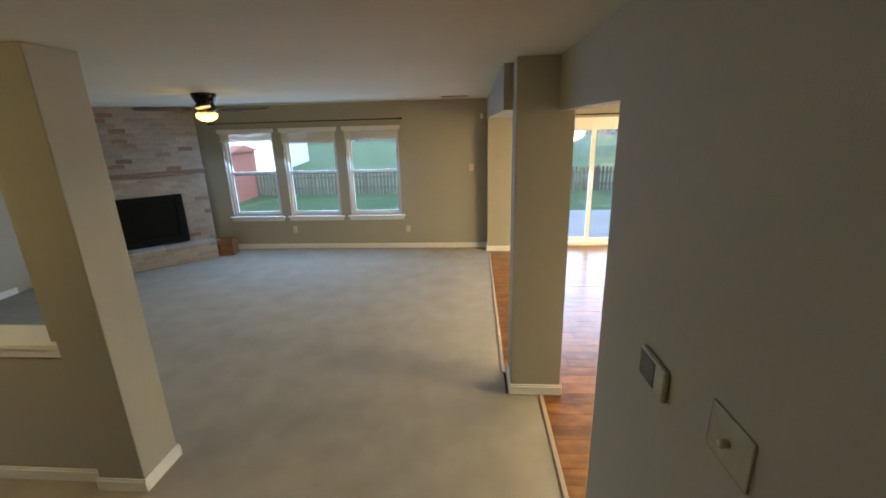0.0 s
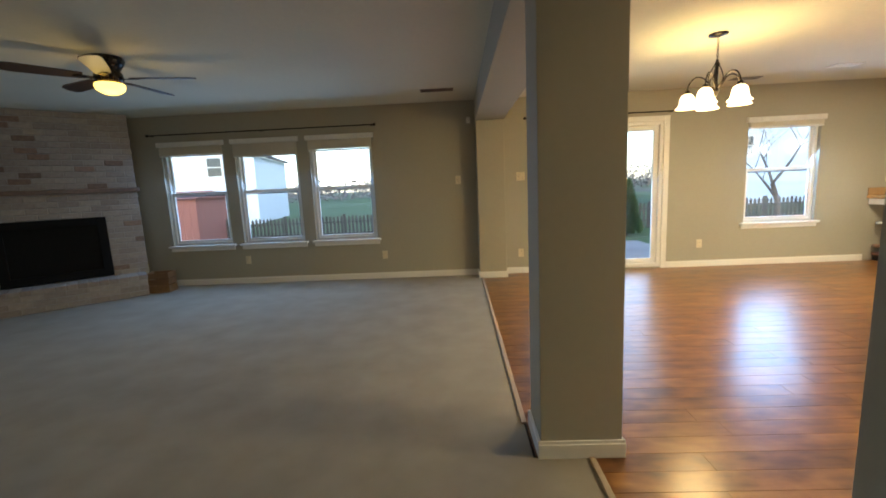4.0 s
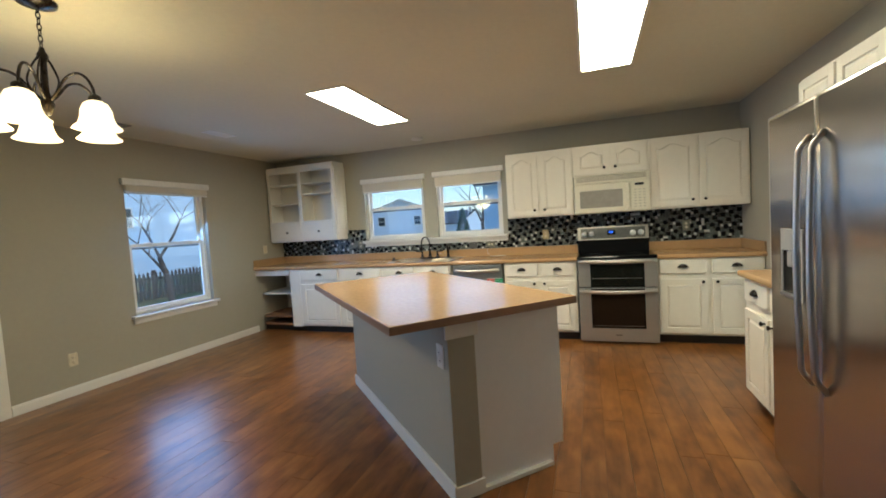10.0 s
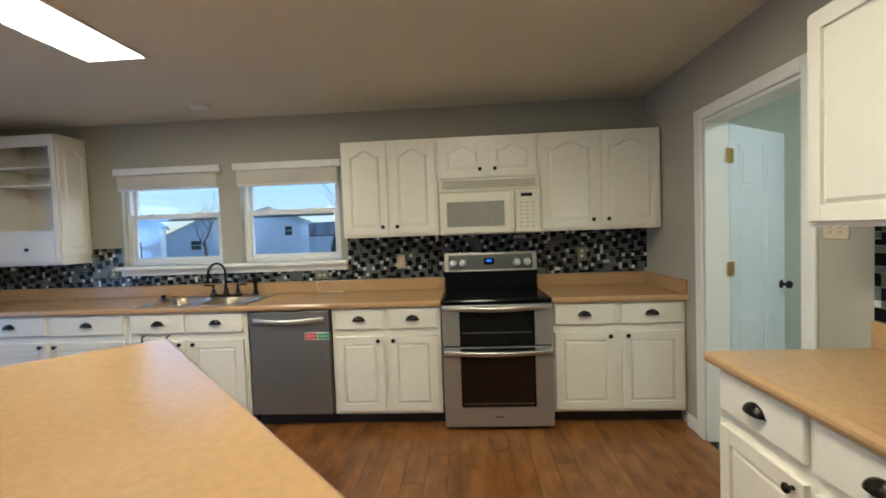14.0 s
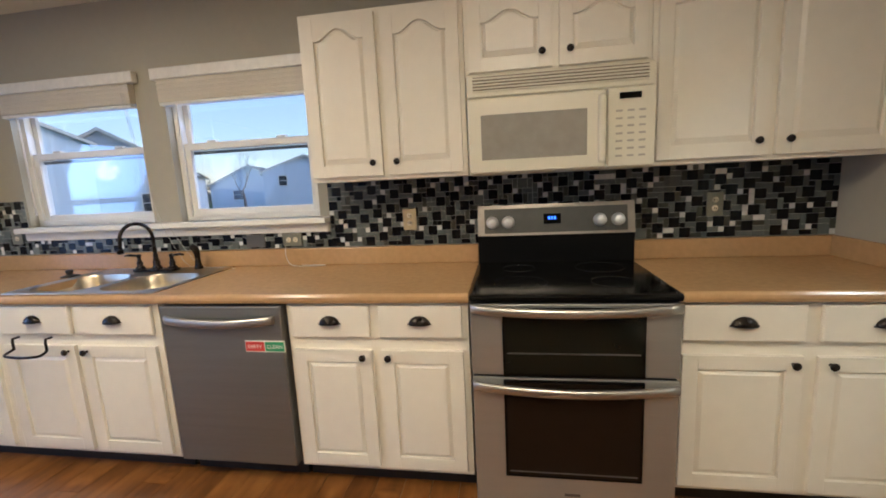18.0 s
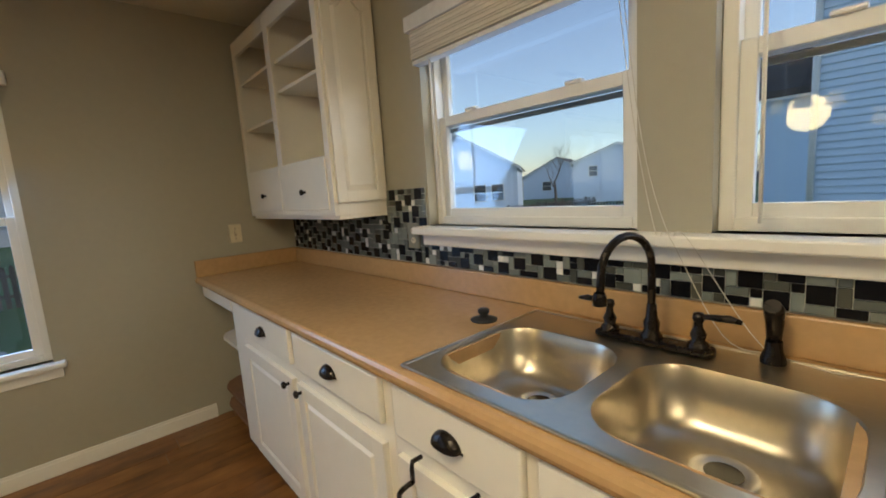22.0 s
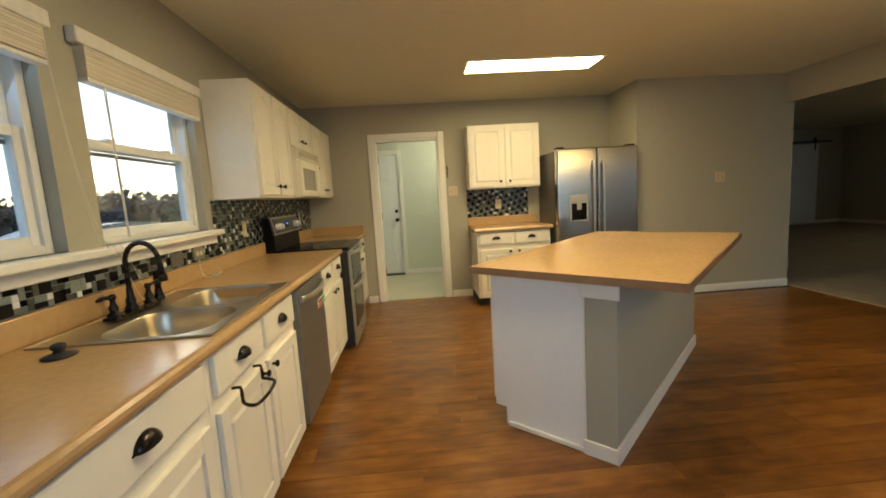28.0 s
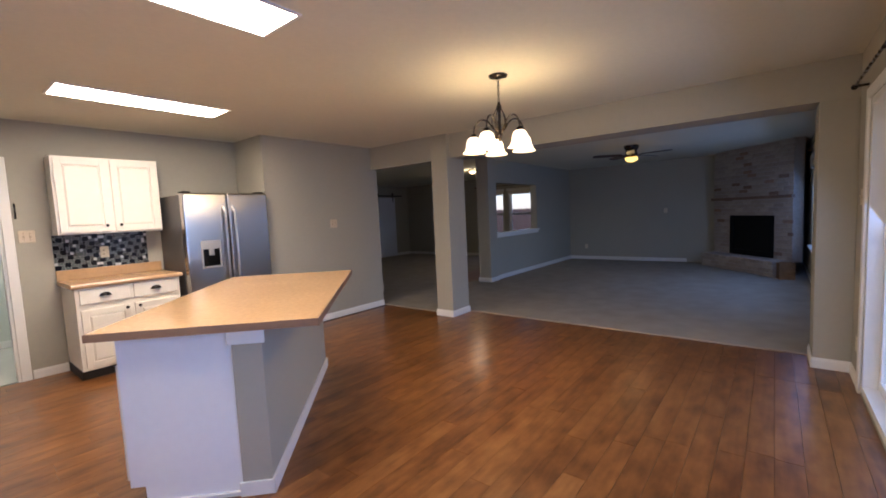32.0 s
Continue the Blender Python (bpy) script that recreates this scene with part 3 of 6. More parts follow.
def arch_top(x0, x1, z, rise, n=14):
    """The cathedral curve from (x0, z) up to the middle and down to (x1, z)."""
    out = []
    for i in range(n + 1):
        u = i / n
        a = abs(u - 0.5) * 2
        k = 0.0 if a > 0.82 else (0.5 + 0.5 * math.cos(math.pi * a / 0.82)) ** 0.8
        out.append((x0 + (x1 - x0) * u, z + rise * k))
    return out


def cab_door(parent, x, y, z, w, h, arch=0.0, s=0.055, name="door", turn=None):
    """A framed door with a raised field, its front at y - 0.02; stiles, rails and field are parts."""
    def done(bm):
        if turn is not None:
            bmesh.ops.rotate(bm, verts=bm.verts, cent=(0, 0, 0), matrix=turn)
        bmesh.ops.translate(bm, verts=bm.verts, vec=(x, y, z))
        return bm

    top = s + arch
    door = part(name, done(box((0.003, -0.008, 0.003), (w - 0.003, 0, h - 0.003))), CABINET, parent)
    part("stile", done(box((0, -0.02, 0), (s, -0.0005, h), 0.0012, seg=1)), CABINET, door)
    part("stile", done(box((w - s, -0.02, 0), (w, -0.0005, h), 0.0012, seg=1)), CABINET, door)
    part("rail", done(box((s, -0.02, 0), (w - s, -0.0005, s), 0.0008, seg=1)), CABINET, door)
    if arch:
        curve = arch_top(s, w - s, h - top, arch)
        part("rail", done(outline([(s, h), *curve, (w - s, h)], 0.019, axis="y", at=-0.0198)), CABINET, door)
    else:
        part("rail", done(box((s, -0.02, h - s), (w - s, -0.0005, h), 0.0008, seg=1)), CABINET, door)
    g = 0.006
    base = [(s + g, s + g), (w - s - g, s + g)]
    field = base + (arch_top(s + g, w - s - g, h - top - g, arch)[::-1] if arch else [(w - s - g, h - s - g), (s + g, h - s - g)])
    bm = raised(field, -0.009, 0.0095, 0.015, bmesh.new())
    bmesh.ops.recalc_face_normals(bm, faces=bm.faces)
    part("raised_panel", done(bm), CABINET, door)
    return door


def knob(parent, x, y, z):
    part("knob", lathe([(0.007, 0.0), (0.006, 0.012), (0.014, 0.017), (0.0155, 0.023), (0.011, 0.028), (0, 0.029)], at=(x, y, z), axis="y", sides=12), BRONZE, parent, "dark bronze knob")


def cup_pull(parent, x, y, z, w=0.092, h=0.036, d=0.026):
    """A half-dome bin pull, open below."""
    bm = bmesh.new()
    grid = []
    for i in range(13):
        a = math.pi * i / 12
        grid.append([bm.verts.new((x - w / 2 * math.cos(a) * (1 - 0.05 * j / 6), y - d * math.sin(math.pi / 2 * j / 6) * math.sin(a) ** 0.6, z + h * math.sin(a) * math.cos(math.pi / 2 * j / 6) - 0.012)) for j in range(7)])
    for a, b in zip(grid, grid[1:]):
        for j in range(6):
            bm.faces.new((a[j], b[j], b[j + 1], a[j + 1])).smooth = True
    box((x - w / 2 - 0.004, y - 0.002, z - 0.014), (x + w / 2 + 0.004, y, z - 0.008), 0, bm)
    part("cup_pull", bm, BRONZE, parent, "dark bronze cup pull")


def base_cabinet(m, w, d, label, doors=2, drawers=2, stile=0.03, gap=0.035, group="white base cabinets"):
    c = thing("base_cabinet", label, "cabinet", m, group)
    part("body", box((0, -d + 0.02, 0.095), (w, 0, 0.70)), CABINET, c)
    part("top_rail", box((0, -d + 0.02, 0.70), (w, -d + 0.04, 0.868)), CABINET, c)
    for x in (0, w - 0.018):
        part("side_panel", box((x, -d + 0.04, 0.70), (x + 0.018, 0, 0.868)), CABINET, c)
    part("toe_kick", box((0, -d + 0.09, 0.0), (w, 0, 0.095)), MATTEBLACK, c)
    each = (w - 2 * stile - gap * (drawers - 1)) / drawers
    for i in range(drawers):
        x = stile + i * (each + gap)
        dr = part("drawer", box((x, -d, 0.72), (x + each, -d + 0.02, 0.86), 0.006), CABINET, c)
        cup_pull(dr, x + each / 2, -d, 0.793)
    for i in range(doors):
        x = stile + i * (each + gap)
        do = cab_door(c, x, -d + 0.02, 0.118, each, 0.547)
        knob(do, x + (each - 0.035 if i % 2 == 0 else 0.035), -d, 0.637)
    return c


def upper_cabinet(m, w, z0, z1, d, label, doors=2, arch=0.05, stile=0.02):
    c = thing("upper_cabinet", label, "cabinet", m, "white upper cabinets")
    part("body", box((0, -d + 0.02, z0), (w, 0, z1), 0.002), CABINET, c)
    each = (w - 2 * stile - 0.03 * (doors - 1)) / doors
    for i in range(doors):
        x = stile + i * (each + 0.03)
        do = cab_door(c, x, -d + 0.02, z0 + 0.02, each, z1 - z0 - 0.04, arch)
        knob(do, x + (each - 0.042 if i % 2 == 0 else 0.042), -d, z0 + 0.08)
    return c


def east(y, z=0.0):
    return pose(XE - 0.002, y, z, 0, 0, -90)


DE = 0.645
base_cabinet(east(6.375), 1.263, DE, "wide white base cabinet under the laminate counter", stile=0.035, gap=0.045)
sinkbase = base_cabinet(east(5.11), 0.915, DE, "white sink base cabinet with a towel bar on one door")
base_cabinet(east(3.56), 0.79, DE, "white base cabinet between dishwasher and range", stile=0.025, gap=0.04)
base_cabinet(east(1.99), 0.918, DE, "white base cabinet between range and corner wall", stile=0.025, gap=0.05)
bm = bmesh.new()
for x in (0.13, 0.32):
    rod([(x, -DE + 0.004, 0.705), (x, -DE - 0.024, 0.706), (x, -DE - 0.027, 0.69), (x, -DE - 0.027, 0.652)], 0.006, bm, 8)
rod(wiggle([(0.13, -DE - 0.027, 0.654), (0.122, -DE - 0.042, 0.646), (0.124, -DE - 0.064, 0.640), (0.15, -DE - 0.076, 0.637), (0.225, -DE - 0.08, 0.634), (0.30, -DE - 0.076, 0.637), (0.326, -DE - 0.064, 0.640), (0.328, -DE - 0.042, 0.646), (0.32, -DE - 0.027, 0.654)], 3), 0.0065, bm, 8)
part("towel_bar", bm, BRONZE, sinkbase, "black over-door towel bar")

shelf = thing("shelf_unit", "open white end shelf unit under the counter with loose boards", "shelf", east(YN - 0.002))
part("side_panel", box((0.585, -DE + 0.02, 0.08), (0.75, 0, 0.868), 0.003), CABINET, shelf)
part("apron", box((0.0, -DE + 0.015, 0.79), (0.585, -DE + 0.035, 0.868), 0.003), CABINET, shelf)
part("back_panel", box((0.0, -0.012, 0.08), (0.585, 0, 0.868)), CABINET, shelf)
RAWSHELF = material("bare_brown_board", (0.22, 0.11, 0.055), 0.6, dark=0.6, scale=5, stretch=(1, 5, 5))
for z, d in ((0.09, 0.60), (0.20, 0.60), (0.52, 0.58)):
    part("shelf", outline([(0.0, 0.0), (0.585, 0.0), (0.585, -d), (0.12, -d), (0.05, -d + 0.03), (0.0, -d + 0.1)], 0.02, at=z), CABINET if z > 0.3 else RAWSHELF, shelf, "" if z > 0.3 else "bare brown shelf board")
part("toe_kick", box((0, -0.5, 0), (0.75, 0, 0.08)), MATTEBLACK, shelf)

upper_cabinet(east(3.54), 0.763, 1.376, 2.135, 0.32, "white upper cabinet with two cathedral-arch doors beside the window")
upper_cabinet(east(2.775), 0.777, 1.795, 2.135, 0.32, "short white cabinet with arched doors above the microwave", arch=0.045)
upper_cabinet(east(1.996), 0.921, 1.376, 2.135, 0.32, "white upper cabinet with two arched doors in the corner")

# open display cabinet
oc = thing("open_cabinet", "white wall cabinet with open doorless upper shelves", "cabinet", east(7.10))
ow, od, z0, z1 = 1.14, 0.29, 1.257, 2.32
part("side_panel", box((0, -od + 0.02, z0), (0.018, 0, z1)), CABINET, oc)
side = part("side_panel", box((ow - 0.018, -od + 0.02, z0), (ow, 0, z1)), CABINET, oc)
cab_door(oc, ow, -0.275, z0 + 0.06, 0.26, 0.95, 0.05, 0.045, "end_panel", Matrix.Rotation(radians(90), 3, "Z"))
part("back_panel", box((0.018, -0.01, z0), (ow - 0.018, 0, z1)), CABINET, oc)
part("top", box((0, -od + 0.02, z1), (ow, 0, z1 + 0.018)), CABINET, oc)
part("bottom", box((0, -od + 0.02, z0 - 0.018), (ow, 0, z0), 0.003), CABINET, oc)
part("divider", box((ow / 2 - 0.01, -od + 0.02, z0), (ow / 2 + 0.01, -0.01, z1)), CABINET, oc)
ff = bmesh.new()
for lo, hi in (((0, z0), (0.045, z1)), ((ow - 0.045, z0), (ow, z1)), ((ow / 2 - 0.03, z0), (ow / 2 + 0.03, z1)), ((0.045, z1 - 0.085), (ow / 2 - 0.03, z1)), ((ow / 2 + 0.03, z1 - 0.085), (ow - 0.045, z1)), ((0.045, z0), (ow / 2 - 0.03, z0 + 0.045)), ((ow / 2 + 0.03, z0), (ow - 0.045, z0 + 0.045))):
    box((lo[0], -od, lo[1]), (hi[0], -od + 0.02, hi[1]), 0.002, ff)
part("face_frame", ff, CABINET, oc)
for i in (0, 1):
    x = 0.05 + i * (ow / 2 - 0.02)
    dr = part("drawer", box((x - 0.008, -od - 0.007, z0 + 0.03), (x + ow / 2 - 0.069, -od - 0.0005, z0 + 0.27), 0.003), CABINET, oc)
    knob(dr, (0.32, 0.865)[i], -od - 0.007, z0 + 0.12)
    part("drawer_top", box((x - 0.03, -od + 0.02, z0 + 0.262), (x + ow / 2 - 0.05, -0.01, z0 + 0.28)), CABINET, oc)
    for z in ((1.79, 2.07), (1.91, 2.06))[i]:
        part("shelf", box((x - 0.03, -od + 0.03, z), (x + ow / 2 - 0.05, -0.01, z + 0.016)), CABINET, oc)

# coffee bar beside the refrigerator
def south(x):
    return pose(x, YS + 0.002, 0, 0, 0, 180)


base_cabinet(south(4.548), 0.86, 0.59, "white base cabinet with loose scrap on its counter beside the refrigerator")
upper_cabinet(south(4.558), 0.870, 1.367, 2.12, 0.267, "white upper cabinet with two plain doors beside the refrigerator", arch=0.0)

# ---- counters ----
def counter(name, label, m, w, d, hole=None, lips=()):
    c = thing(name, label, "counter", m)
    bm = bmesh.new()
    if hole:
        x0, x1, y0, y1 = hole
        spans = [((0, -d + 0.02, 0.872), (x0, 0, 0.914)), ((x1, -d + 0.02, 0.872), (w, 0, 0.914)), ((x0, -d + 0.02, 0.872), (x1, y0, 0.914)), ((x0, y1, 0.872), (x1, 0, 0.914))]
    else:
        spans = [((0, -d + 0.02, 0.872), (w, 0, 0.914))]
    for lo, hi in spans:
        box(lo, hi, 0, bm)
    bmesh.ops.remove_doubles(bm, verts=bm.verts, dist=1e-5)
    part("worktop", bm, LAMINATE, c)
    nose = [(-d + 0.02, 0.872), (-d + 0.004, 0.872), (-d - 0.004, 0.878), (-d - 0.008, 0.890), (-d - 0.007, 0.902), (-d - 0.001, 0.911), (-d + 0.008, 0.9145), (-d + 0.02, 0.914)]
    part("front_edge", outline(nose, w, axis="x"), LAMINATE, c, "rounded tan front edge")
    for lo, hi in lips:
        part("backsplash_lip", box(lo, hi, 0.005), LAMINATE, c)
    return c


D = 0.655
main = counter("counter", "long tan laminate counter with a rounded edge and steel sink", east(YN - 0.002), YN - 2.765, D, hole=(2.12, 2.87, -0.57, -0.155), lips=(((0, -0.022, 0.914), (YN - 2.765, -0.001, 1.012)), ((0.001, -D, 0.914), (0.022, -0.022, 1.015))))
counter("counter", "tan laminate counter in the corner beside the range", east(1.99), 1.99 - YS, D, lips=(((0, -0.022, 0.914), (1.99 - YS, -0.001, 1.012)), ((1.99 - YS - 0.022, -D, 0.914), (1.99 - YS - 0.001, -0.022, 1.012))))
counter("counter", "small tan laminate counter beside the refrigerator", south(4.572), 0.91, 0.605, lips=(((0, -0.022, 0.914), (0.91, -0.001, 1.015)),))

# ---- appliances ----
OVENGLASS = material("oven_glass", (0.008, 0.0095, 0.007), 0.12, spec=0.3)
WARMGLASS = material("oven_window", (0.014, 0.009, 0.006), 0.16, spec=0.25)
def brushed(m):
    """Gives a metal the stretched highlights of a brushed finish."""
    m.node_tree.nodes["Principled BSDF"].inputs["Anisotropic"].default_value = 0.7
    return m


def bowed_band(x0, x1, y, z, half, out, down):
    """A broad flat handle bowed outwards and a little down, on two short feet against the face at y."""
    bm, loops, n = bmesh.new(), [], 16
    for i in range(n + 1):
        bow = math.sin(math.pi * i / n)
        x, yy, zz = x0 + (x1 - x0) * i / n, y - 0.014 - (out - 0.014) * bow ** 0.6, z - down * bow
        loops.append([bm.verts.new(p) for p in ((x, yy + 0.010, zz + half), (x, yy + 0.001, zz + half), (x, yy - 0.005, zz + half * 0.55), (x, yy - 0.005, zz - half * 0.55), (x, yy + 0.001, zz - half), (x, yy + 0.010, zz - half))])
    for a, b in zip(loops, loops[1:]):
        for i in range(6):
            bm.faces.new((a[i], b[i], b[(i + 1) % 6], a[(i + 1) % 6])).smooth = True
    bm.faces.new(loops[0])
    bm.faces.new(loops[-1][::-1])
    for x in (x0 + 0.001, x1 - 0.019):
        box((x, y - 0.012, z - half * 0.8), (x + 0.018, y + 0.001, z + half * 0.8), 0.002, bm)
    bmesh.ops.recalc_face_normals(bm, faces=bm.faces)
    return bm


rg = thing("range", "stainless double-oven range with black glass cooktop", "stove", east(2.757))
rw, rd = 0.765, 0.715
RINGM = material("burner_print", (0.006, 0.006, 0.006), 0.14)
part("body", box((0.003, -rd + 0.05, 0.02), (rw - 0.003, -0.01, 0.895), 0.004), MATTEBLACK, rg)
top = part("cooktop", box((0.0, -rd - 0.005, 0.893), (rw, -0.09, 0.925), 0.012), BLACK, rg, "black glass cooktop")
for x, y, r in ((0.2, -0.53, 0.11), (0.57, -0.53, 0.09), (0.2, -0.25, 0.08), (0.57, -0.25, 0.11)):
    part("burner_ring", lathe([(r, 0.0), (r, 0.0012), (r - 0.004, 0.0012), (r - 0.004, 0.0)], at=(x, y, 0.9252), sides=28), RINGM, top)
guard = part("backguard", outline([(-0.10, 0.90), (-0.012, 0.90), (-0.012, 1.21), (-0.075, 1.21), (-0.10, 1.07)], rw, axis="x"), material("backguard_black", (0.004, 0.004, 0.004), 0.4, spec=0.15), rg, "black sloping backguard")
panel = part("control_panel", outline([(-0.112, 1.065), (-0.09, 1.065), (-0.065, 1.218), (-0.082, 1.218)], rw, axis="x"), material("panel_steel", (0.37, 0.345, 0.31), 0.33, 0.9), rg, "steel control panel")
part("fascia", outline([(-0.1135, 1.078), (-0.105, 1.078), (-0.085, 1.20), (-0.0935, 1.20)], rw - 0.07, axis="x", at=0.035), material("panel_grey", (0.075, 0.075, 0.066), 0.42, 0.3), panel, "dark grey control fascia")
part("clock", outline([(-0.1105, 1.12), (-0.10, 1.12), (-0.088, 1.17), (-0.1025, 1.17)], 0.085, axis="x", at=0.33), BLACK, panel, "dark clock display")
LED = glowing("clock_digits", (0.04, 0.16, 1.0), 0.5)
part("digits", boxes(*[((0.352 + i * 0.014, -0.1095, 1.141), (0.361 + i * 0.014, -0.1075, 1.156)) for i in range(3)]), LED, panel, "blue clock digits")
for x in (0.075, 0.155, 0.60, 0.685):
    part("control_knob", lathe([(0.032, 0.0), (0.032, 0.008), (0.028, 0.012), (0.026, 0.034), (0.021, 0.040), (0, 0.040)], at=(x, -0.104, 1.132), axis="y", sides=18), material("knob_steel", (0.78, 0.77, 0.75), 0.4, 0.5) if x == 0.075 else bpy.data.materials["knob_steel"], panel, "round steel knob")
RANGESTEEL = brushed(material("range_steel", (0.48, 0.48, 0.46), 0.33, 0.72, dark=0.93, scale=5, stretch=(1, 1, 30)))
for name, z0, z1, win, gm in (("upper_door", 0.602, 0.886, (0.125, 0.604, rw - 0.125, 0.872), OVENGLASS), ("lower_door", 0.03, 0.592, (0.125, 0.172, rw - 0.125, 0.585), WARMGLASS)):
    door = part(name, box((0.004, -rd + 0.002, z0), (rw - 0.004, -rd + 0.013, z1), 0.004), RANGESTEEL, rg, "stainless oven door")
    part("door_body", box((0.006, -rd + 0.0135, z0 + 0.002), (rw - 0.006, -rd + 0.05, z1 - 0.002), 0.004), MATTEBLACK, door)
    part("glass", box((win[0], -rd - 0.001, win[1]), (win[2], -rd + 0.01, win[3]), 0.003), gm, door, "dark oven glass")
    part("glass_edge", ring(win[0], win[2], win[1], win[3], -rd - 0.0025, -rd - 0.0008, 0.009, r=0), BLACK, door)
    rz = 0.69 if name == "upper_door" else 0.192
    part("rack", box((win[0] + 0.016, -rd - 0.0028, rz), (win[2] - 0.016, -rd - 0.001, rz + 0.006), 0.001), DARKSTEEL, door, "pale rack edge behind the glass")
    part("handle", bowed_band(0.006, rw - 0.006, -rd + 0.002, 0.872 if name == "upper_door" else 0.562, 0.017, 0.045, 0.012), STEEL, door, "broad bowed steel handle")
part("badge", box((rw / 2 - 0.03, -rd - 0.0005, 0.095), (rw / 2 + 0.03, -rd + 0.003, 0.105)), DARKSTEEL, door)

mw = thing("microwave", "cream over-the-range microwave with a grey window", "microwave", east(2.768, -0.021))
IVORY = material("cream_plastic", (0.74, 0.70, 0.57), 0.35, dark=0.97)
mwd = 0.385
part("body", box((0.002, -mwd + 0.03, 1.392), (0.768, -0.01, 1.82), 0.008), IVORY, mw)
vent = part("vent_grille", box((0.002, -mwd + 0.015, 1.722), (0.768, -mwd + 0.05, 1.81), 0.006), IVORY, mw)
for i in range(5):
    part("slat", box((0.03, -mwd + 0.006, 1.742 + i * 0.0125), (0.74, -mwd + 0.018, 1.748 + i * 0.0125), 0.001), IVORY, vent)
    part("slot", box((0.03, -mwd + 0.0135, 1.748 + i * 0.0125), (0.74, -mwd + 0.016, 1.7545 + i * 0.0125)), material("slot_shadow", (0.25, 0.22, 0.16), 0.7) if i == 0 else bpy.data.materials["slot_shadow"], vent)
mdoor = part("door", box((0.004, -mwd, 1.40), (0.575, -mwd + 0.035, 1.715), 0.008), IVORY, mw)
part("window", box((0.06, -mwd - 0.002, 1.455), (0.50, -mwd + 0.01, 1.645), 0.004), material("screen_grey", (0.33, 0.31, 0.27), 0.2), mdoor, "grey mesh window")
part("handle", box((0.54, -mwd - 0.028, 1.42), (0.572, -mwd + 0.004, 1.695), 0.012), IVORY, mdoor)
keys = part("key_panel", box((0.58, -mwd, 1.40), (0.766, -mwd + 0.035, 1.715), 0.006), IVORY, mw)
part("display", box((0.625, -mwd - 0.002, 1.67), (0.71, -mwd + 0.004, 1.695), 0.001), BLACK, keys)
KEYM = material("key_print", (0.45, 0.42, 0.36), 0.5)
for r in range(7):
    for c in range(3):
        part("key", box((0.612 + c * 0.045, -mwd - 0.0012, 1.44 + r * 0.03), (0.638 + c * 0.045, -mwd, 1.448 + r * 0.03)), KEYM, keys)

dw = thing("dishwasher", "stainless dishwasher with bowed handle and red-green sign", "dishwasher", east(4.168))
part("body", box((0.004, -0.60, 0.09), (0.592, -0.01, 0.866)), DARKSTEEL, dw)
dd = part("door", box((0.004, -0.655, 0.105), (0.592, -0.60, 0.862), 0.006), brushed(material("slate_steel", (0.28, 0.28, 0.265), 0.34, 0.72, stretch=(1, 1, 30), dark=0.9)), dw, "brushed steel door")
part("handle", bowed_band(0.035, 0.561, -0.655, 0.803, 0.019, 0.036, 0.013), STEEL, dd, "broad bowed steel handle")
part("toe_kick", box((0.004, -0.56, 0.0), (0.592, -0.01, 0.09)), MATTEBLACK, dw)
sign = thing("dishwasher_sign", "small magnetic sign, red DIRTY and green CLEAN", "sign", east(4.145))
part("plate", box((0.388, -0.6585, 0.655), (0.578, -0.6555, 0.708), 0.001), WHITE, sign)
for x0, col, word in ((0.392, (0.62, 0.06, 0.05), "DIRTY"), (0.485, (0.03, 0.33, 0.14), "CLEAN")):
    part("field", box((x0, -0.6600, 0.660), (x0 + 0.088, -0.6586, 0.703)), material("sign_" + word.lower(), col, 0.4), sign)
    cu = bpy.data.curves.new("word", "FONT")
    cu.body, cu.size, cu.align_x, cu.extrude = word, 0.024, "CENTER", 0.0004
    tx = new("word", cu)
    tx.data.materials.append(WHITE)
    tx.parent = sign
    tx.matrix_basis = pose(x0 + 0.044, -0.6606, 0.673, 90)

fr = thing("refrigerator", "stainless side-by-side refrigerator with ice dispenser", "refrigerator", pose(3.645, YS + 0.02, 0, 0, 0, 180))
FRSIDE = material("fridge_side", (0.07, 0.068, 0.066), 0.45, dark=0.95)
fw, fd, fh = 0.93, 0.68, 1.75
part("cabinet", box((0.004, -fd + 0.07, 0.02), (fw - 0.004, 0, fh - 0.015), 0.006), FRSIDE, fr, "dark grey cabinet")
part("base_grille", box((0.01, -fd + 0.06, 0.02), (fw - 0.01, -fd + 0.09, 0.085), 0.003), BLACK, fr)
FRSTEEL = brushed(material("fridge_steel", (0.51, 0.47, 0.425), 0.22, 1.0, dark=0.92, scale=5, stretch=(1, 1, 40)))
for x0, x1, hx in ((0.002, 0.455, 0.405), (0.462, fw - 0.002, 0.512)):
    fdoor = part("door", box((x0, -fd - 0.04, 0.09), (x1, -fd + 0.06, fh), 0.018, seg=3), FRSTEEL, fr, "brushed stainless door")
    part("handle", rod([(hx, -fd - 0.038, 0.62), (hx, -fd - 0.07, 0.66)] + [(hx, -fd - 0.078 - 0.012 * math.sin(math.pi * i / 8), 0.68 + 0.86 * i / 8) for i in range(9)] + [(hx, -fd - 0.07, 1.56), (hx, -fd - 0.038, 1.60)], 0.0115, sides=10), STEEL, fdoor, "long steel handle")
    part("hinge_cover", box((x0 + (0.01 if x0 < 0.1 else 0.36), -fd, fh), (x0 + (0.10 if x0 < 0.1 else 0.45), -fd + 0.1, fh + 0.018), 0.006), BLACK, fr)
